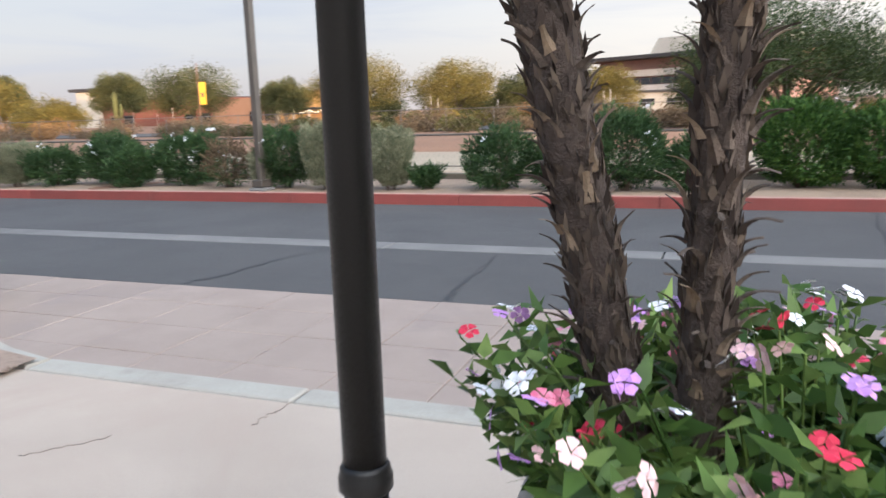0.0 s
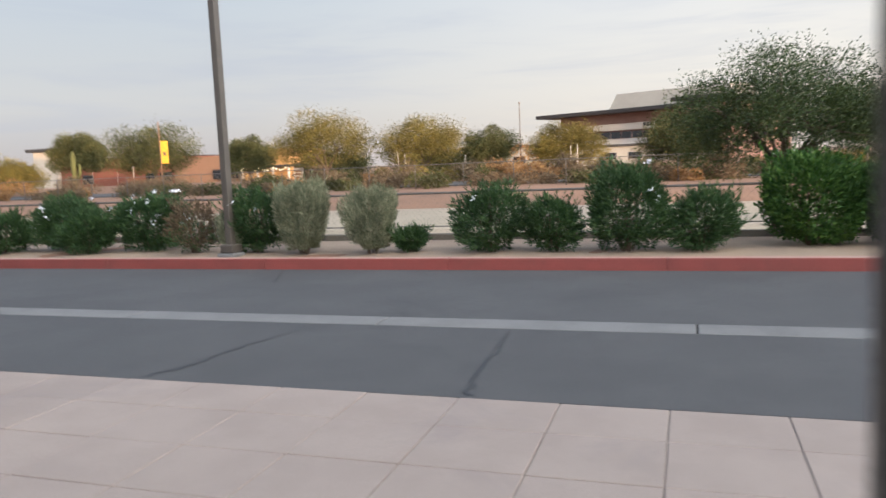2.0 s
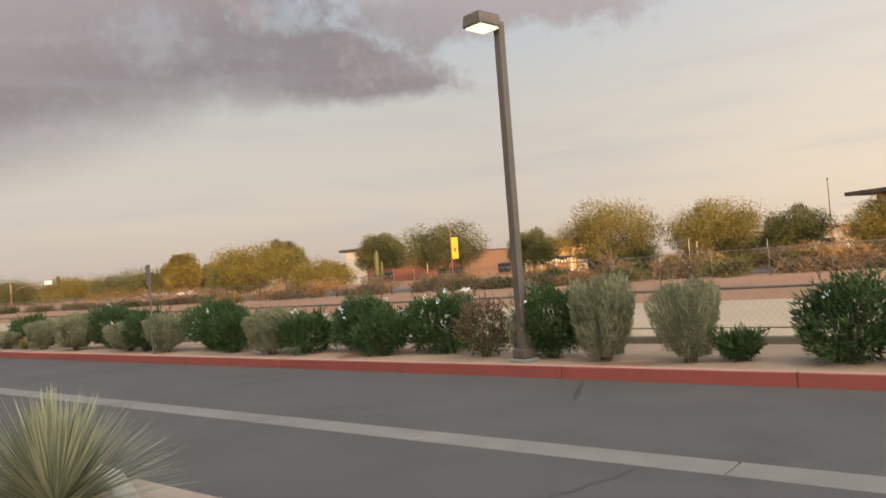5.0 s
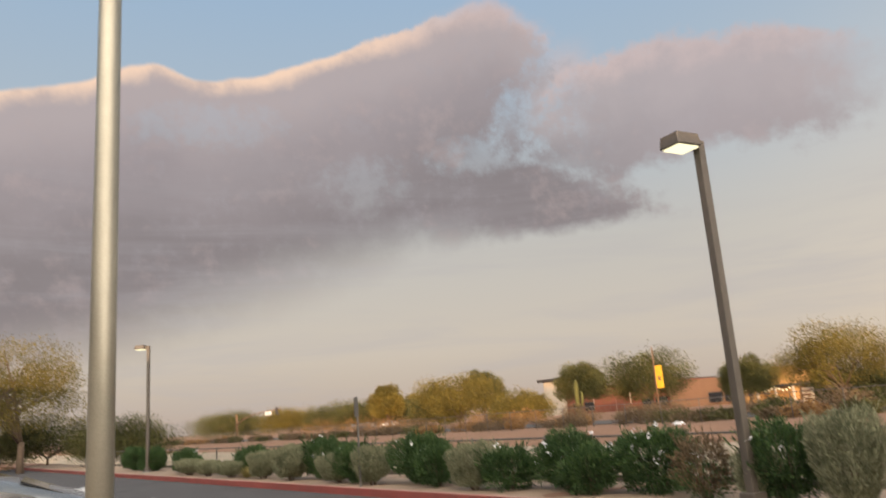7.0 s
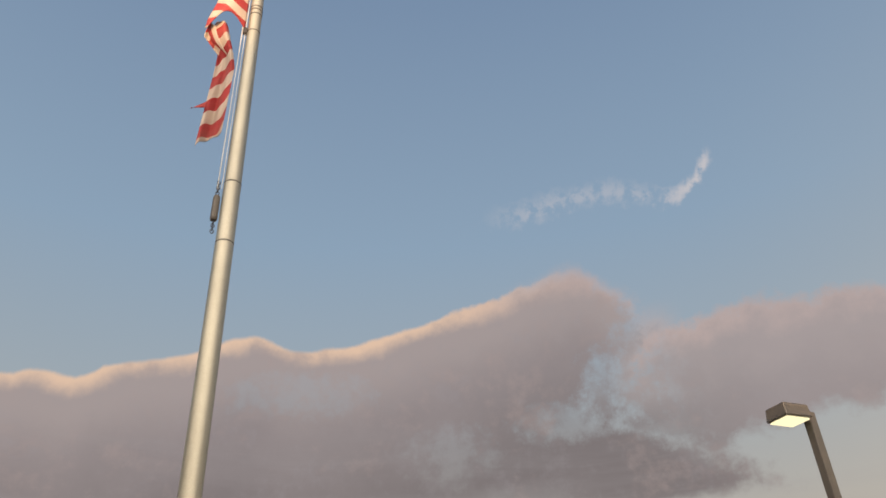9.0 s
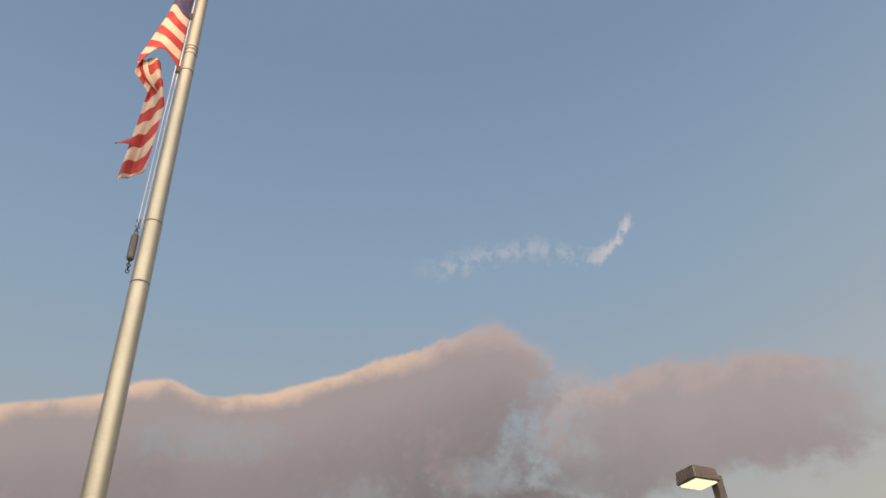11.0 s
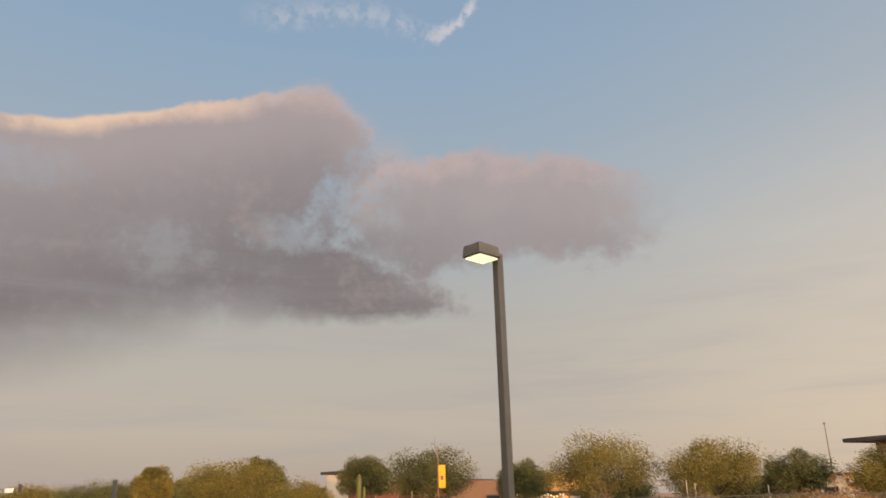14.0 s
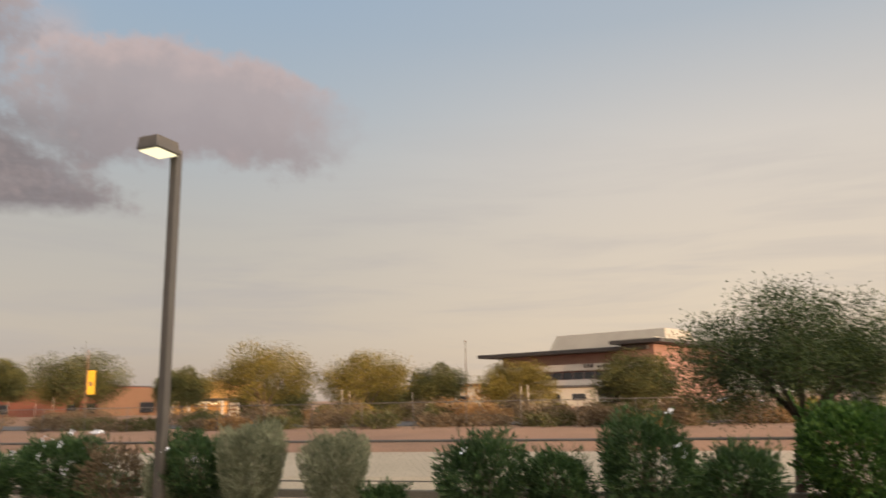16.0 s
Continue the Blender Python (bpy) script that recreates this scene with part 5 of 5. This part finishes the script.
# ---- buildings across the channel ----
def block(parent, name, x0, x1, y0, y1, z0, z1, mat, label="", bevel=0.05):
    return part(name, boxed(x0, x1, y0, y1, z0, z1, bevel=bevel), mat, parent, label)


sh = thing("restaurant", -88, 110, 0, "low reddish-brown and tan building with a pale tower", "building")
block(sh, "tower", -28, -22.6, 0, 6, -0.2, 6.6, M_STUCCO, "pale stucco tower")
block(sh, "tower_cap", -29, -22, -0.8, 6.8, 6.65, 7.2, M_DARK)
block(sh, "low_wing", -44, -28.1, 1, 10, -0.2, 3.6, M_STUCCO)
block(sh, "low_roof", -45, -28.05, 0, 11, 3.65, 4.1, M_DARK)
block(sh, "brick_wing", -22.5, 3.0, 0.6, 14, -0.2, 4.7, M_BRICK, "red-brown rendered wing")
block(sh, "coping", -22.5, 3.0, 0.4, 14.1, 4.72, 4.9, M_DARK, bevel=0.02)
block(sh, "tan_wing", 3.1, 20, -0.4, 14, -0.2, 4.3, M_TAN, "tan rendered wing")
block(sh, "gold_wing", 17, 26, -1.2, 12, -0.2, 5.0, M_GOLD, "ochre rendered end wall")
block(sh, "end_wing", 26.1, 33, 0, 8, -0.2, 2.6, M_TAN)
for x in (-20.5, -17.5, -3.5, -0.5, 11.0, 14.0):
    w_ = block(sh, "window", x, x + 2.4, 0.35 if x < 3 else -0.65, 0.7 if x < 3 else 0.0, 0.4, 1.9, M_GLASS, bevel=0.02)
    part("window_frame", boxed(x - 0.1, x + 2.5, 0.42 if x < 3 else -0.58, 0.66 if x < 3 else -0.3, 1.92, 2.05), M_DARK, w_)
cn = block(sh, "canopy", 20.0, 29, -6.5, -1.3, 2.0, 2.35, M_DARK, "dark patio canopy")
for x in (20.2, 23.0, 25.8, 28.5):
    block(sh, "canopy_post", x, x + 0.3, -6.4, -6.1, -0.1, 2.0, M_STUCCO)
for k in range(16):
    o = part("bulb", turned("bulb", [(0.03, 0), (0.13, 0.1), (0.13, 0.18), (0.04, 0.28)], M_STRING, 8), None, cn, "warm lit bulb")
    o.location = (20.4 + 0.53 * k, -6.62, 1.55 + 0.18 * math.sin(k * 1.3))
sp = thing("roadside_sign", -33.7, 60, -0.1, "pale upright sign panel with dark bars of lettering", "sign")
block(sp, "panel", -0.46, 0.46, 0, 0.22, 0.0, 1.75, M_STUCCO)
for z in (0.5, 0.8, 1.1, 1.4):
    part("lettering", boxed(-0.32, 0.26, -0.012, -0.002, z, z + 0.16), M_TAN, sp, "faint bar of unreadable lettering")

off = thing("office_building", -33, 201, -0.95, "three-storey office building with white bands and deep flat eaves", "building", rz=-27)
block(off, "base_wall", 0.5, 44, 0.4, 30, -0.2, 13.0, M_OFFB, "brown brick wall")
block(off, "eave_roof", -4, 44, -4.5, 34, 12.7, 13.6, M_DARK, "deep dark flat eave")
block(off, "wing_wall", 37, 45, -3.0, 40, -0.2, 13.9, M_OFFB)
block(off, "wing_eave", 36, 48.5, -7.0, 44, 13.95, 14.8, M_DARK)
block(off, "wing_roof", 38, 46, -4, 41, 14.85, 15.3, M_ROOF)
for z0, z1 in ((8.6, 10.2), (4.6, 6.5), (0.9, 2.6)):
    block(off, "white_band", -1.5, 36.9, -0.6, 0.38, z0, z1, M_OFFW, "white concrete band")
    block(off, "white_band", 37.5, 45.6, -3.9, -3.05, z0, z1 - 0.3, M_OFFW, "white concrete band")
for z0 in (6.55, 2.65):
    for k in range(12):
        wn = block(off, "window", 1 + 3.0 * k, 3.7 + 3.0 * k, 0.2, 0.6, z0 + 0.1, z0 + 1.75, M_GLASS, bevel=0.02)
    for k in range(2):
        block(off, "window", 38.2 + 3.0 * k, 40.8 + 3.0 * k, -3.2, -2.8, z0 + 0.1, z0 + 1.75, M_GLASS, bevel=0.02)
pb = bmesh.new()
box(pb, 11.5, 44, 6, 26, 13.7, 18.2)
for vv in pb.verts:
    if vv.co.z > 16:
        vv.co.x = 27.7 + (vv.co.x - 27.7) * 0.93
        vv.co.y = 16 + (vv.co.y - 16) * 0.75
part("penthouse", pb, M_ROOF, off, "tapered tan roof screen")
for k in range(10):
    if k != 3:
        block(off, "lettering", 25.5 + 0.95 * k, 26.2 + 0.95 * k, -0.68, -0.605, 9.2, 9.2 + (0.9 if k < 3 else 0.55), M_DARK, "dark bar of unreadable lettering", bevel=0.0)

# further low blocks on the skyline
for x, y, w, h, m in ((-36, 120, 12, 3.4, M_ROOF), (-20, 130, 14, 3.0, M_ROOF), (-150, 140, 30, 4.5, M_STUCCO), (-260, 150, 40, 5, M_TAN), (20, 75, 12, 3.2, M_STUCCO), (30, 70, 10, 4.0, M_OFFB)):
    bl = thing("low_building", x, y, 0, "low plain building far beyond the channel", "building", "distant low buildings")
    block(bl, "wall", 0, w, 0, 8, -0.2, h, m)
    block(bl, "roof", -0.5, w + 0.5, -0.5, 8.5, h + 0.02, h + 0.4, M_DARK)
    for k in range(3):
        block(bl, "window", w * (0.12 + 0.3 * k), w * (0.12 + 0.3 * k) + w * 0.16, -0.06, 0.1, 0.9, 2.0, M_GLASS, bevel=0.01)

# poles, banner, cactus, signal
bp = thing("banner_pole", -52.2, 65, 0, "tall thin pole carrying a yellow banner", "banner")
part("pole", turned("pole", [(0.07, -0.1), (0.06, 4), (0.045, 7.0)], M_TAN, 10), None, bp)
part("banner", boxed(0.1, 0.95, -0.02, 0.02, 2.7, 5.0, bevel=0.01), M_YELLOW, bp, "yellow cloth banner")
part("print", boxed(0.35, 0.7, -0.032, -0.022, 3.5, 3.9), M_TAN, bp)
ms = thing("radio_mast", -18.7, 85, 0, "thin pale mast above the trees", "mast")
part("shaft", turned("shaft", [(0.07, -0.1), (0.04, 7.8), (0.09, 7.85), (0.09, 8.0), (0.02, 8.05)], M_BARK, 8), None, ms)
for k, (x, y, h) in enumerate(((-22.5, 56, 2.9), (-21.9, 56, 2.7), (-17.2, 57, 2.4), (-8.9, 57, 2.8), (-8.4, 57, 2.9), (0.5, 57, 2.0), (4.2, 58, 2.6), (-99, 106, 4.2), (-92, 104, 3.0), (-60, 70, 3.0))):
    wp = thing("white_post", x, y, 0, "slim pale post standing among the trees", "post", "pale posts")
    part("shaft", turned("shaft", [(0.032, -0.1), (0.03, h * 0.85), (0.015, h * 0.85 + 0.05)], M_STUCCO, 8), None, wp)
sc = thing("saguaro", -59.2, 60.5, 0, "tall saguaro cactus with one raised arm", "cactus")
part("stem", turned("stem", [(0.2, -0.1), (0.26, 1.5), (0.25, 3.6), (0.16, 4.15), (0.03, 4.3)], M_OLIVE, 12), None, sc)
part("arm", mesh_from("arm", *tube([(0.2, 0, 1.5), (0.6, 0, 1.6), (0.75, 0, 2.1), (0.75, 0, 3.0)], [0.14, 0.16, 0.16, 0.1], 10), M_OLIVE, smooth=True), None, sc)
ts = thing("traffic_signal", -137, 53, 0, "tan traffic signal pole with a long mast arm", "traffic signal")
part("pole", turned("pole", [(0.16, -0.1), (0.12, 4.6)], M_TAN, 10), None, ts)
part("mast_arm", mesh_from("mast_arm", *tube([(0, 0, 2.7), (3, 0, 3.7), (8, 0, 4.3), (19, 0, 4.7)], [0.12, 0.1, 0.08, 0.05], 8), M_TAN, smooth=True), None, ts)
part("street_sign", boxed(13, 15.5, -0.1, 0, 3.9, 4.5), M_WHITEP, ts)
part("signal_head", boxed(17.5, 18.0, -0.25, 0.1, 3.8, 5.0, bevel=0.04), M_DARK, ts)

# ---- scored driveway panels ----
dw = thing("driveway", 0, 0, 0, "pinkish concrete driveway scored into square panels", "driveway", kind="structure")
rows_y = [2.06, 2.50, 3.07, 3.66, 4.196]
shapes = {}
for j in range(4):
    bm = boxed(-0.331, 0.331, rows_y[j] + 0.003, rows_y[j + 1] - 0.003, -0.06, 0.0, bevel=0.004)
    me = bpy.data.meshes.new("panel")
    bm.to_mesh(me)
    bm.free()
    me.materials.append(M_PANEL)
    shapes[j] = me
for i in range(-10, 11):
    cx = -1.65 + 0.668 * i
    for j in range(4):
        ie = np.interp(rows_y[j], [1.95, 2.02, 2.16, 2.42, 2.72, 3.06, 3.42, 3.68, 3.9], [-3.5, -3.9, -4.3, -4.75, -5.2, -5.75, -6.4, -7.0, -7.6])
        if cx > ie - 1.3:
            o = part("panel", shapes[j], None, dw)
            o.location = (cx, 0, rng.normal(0, 0.0012))
part("outer_panels", boxed(5.4, 45, 2.06, 4.196, -0.06, 0.0), M_PANEL, dw)
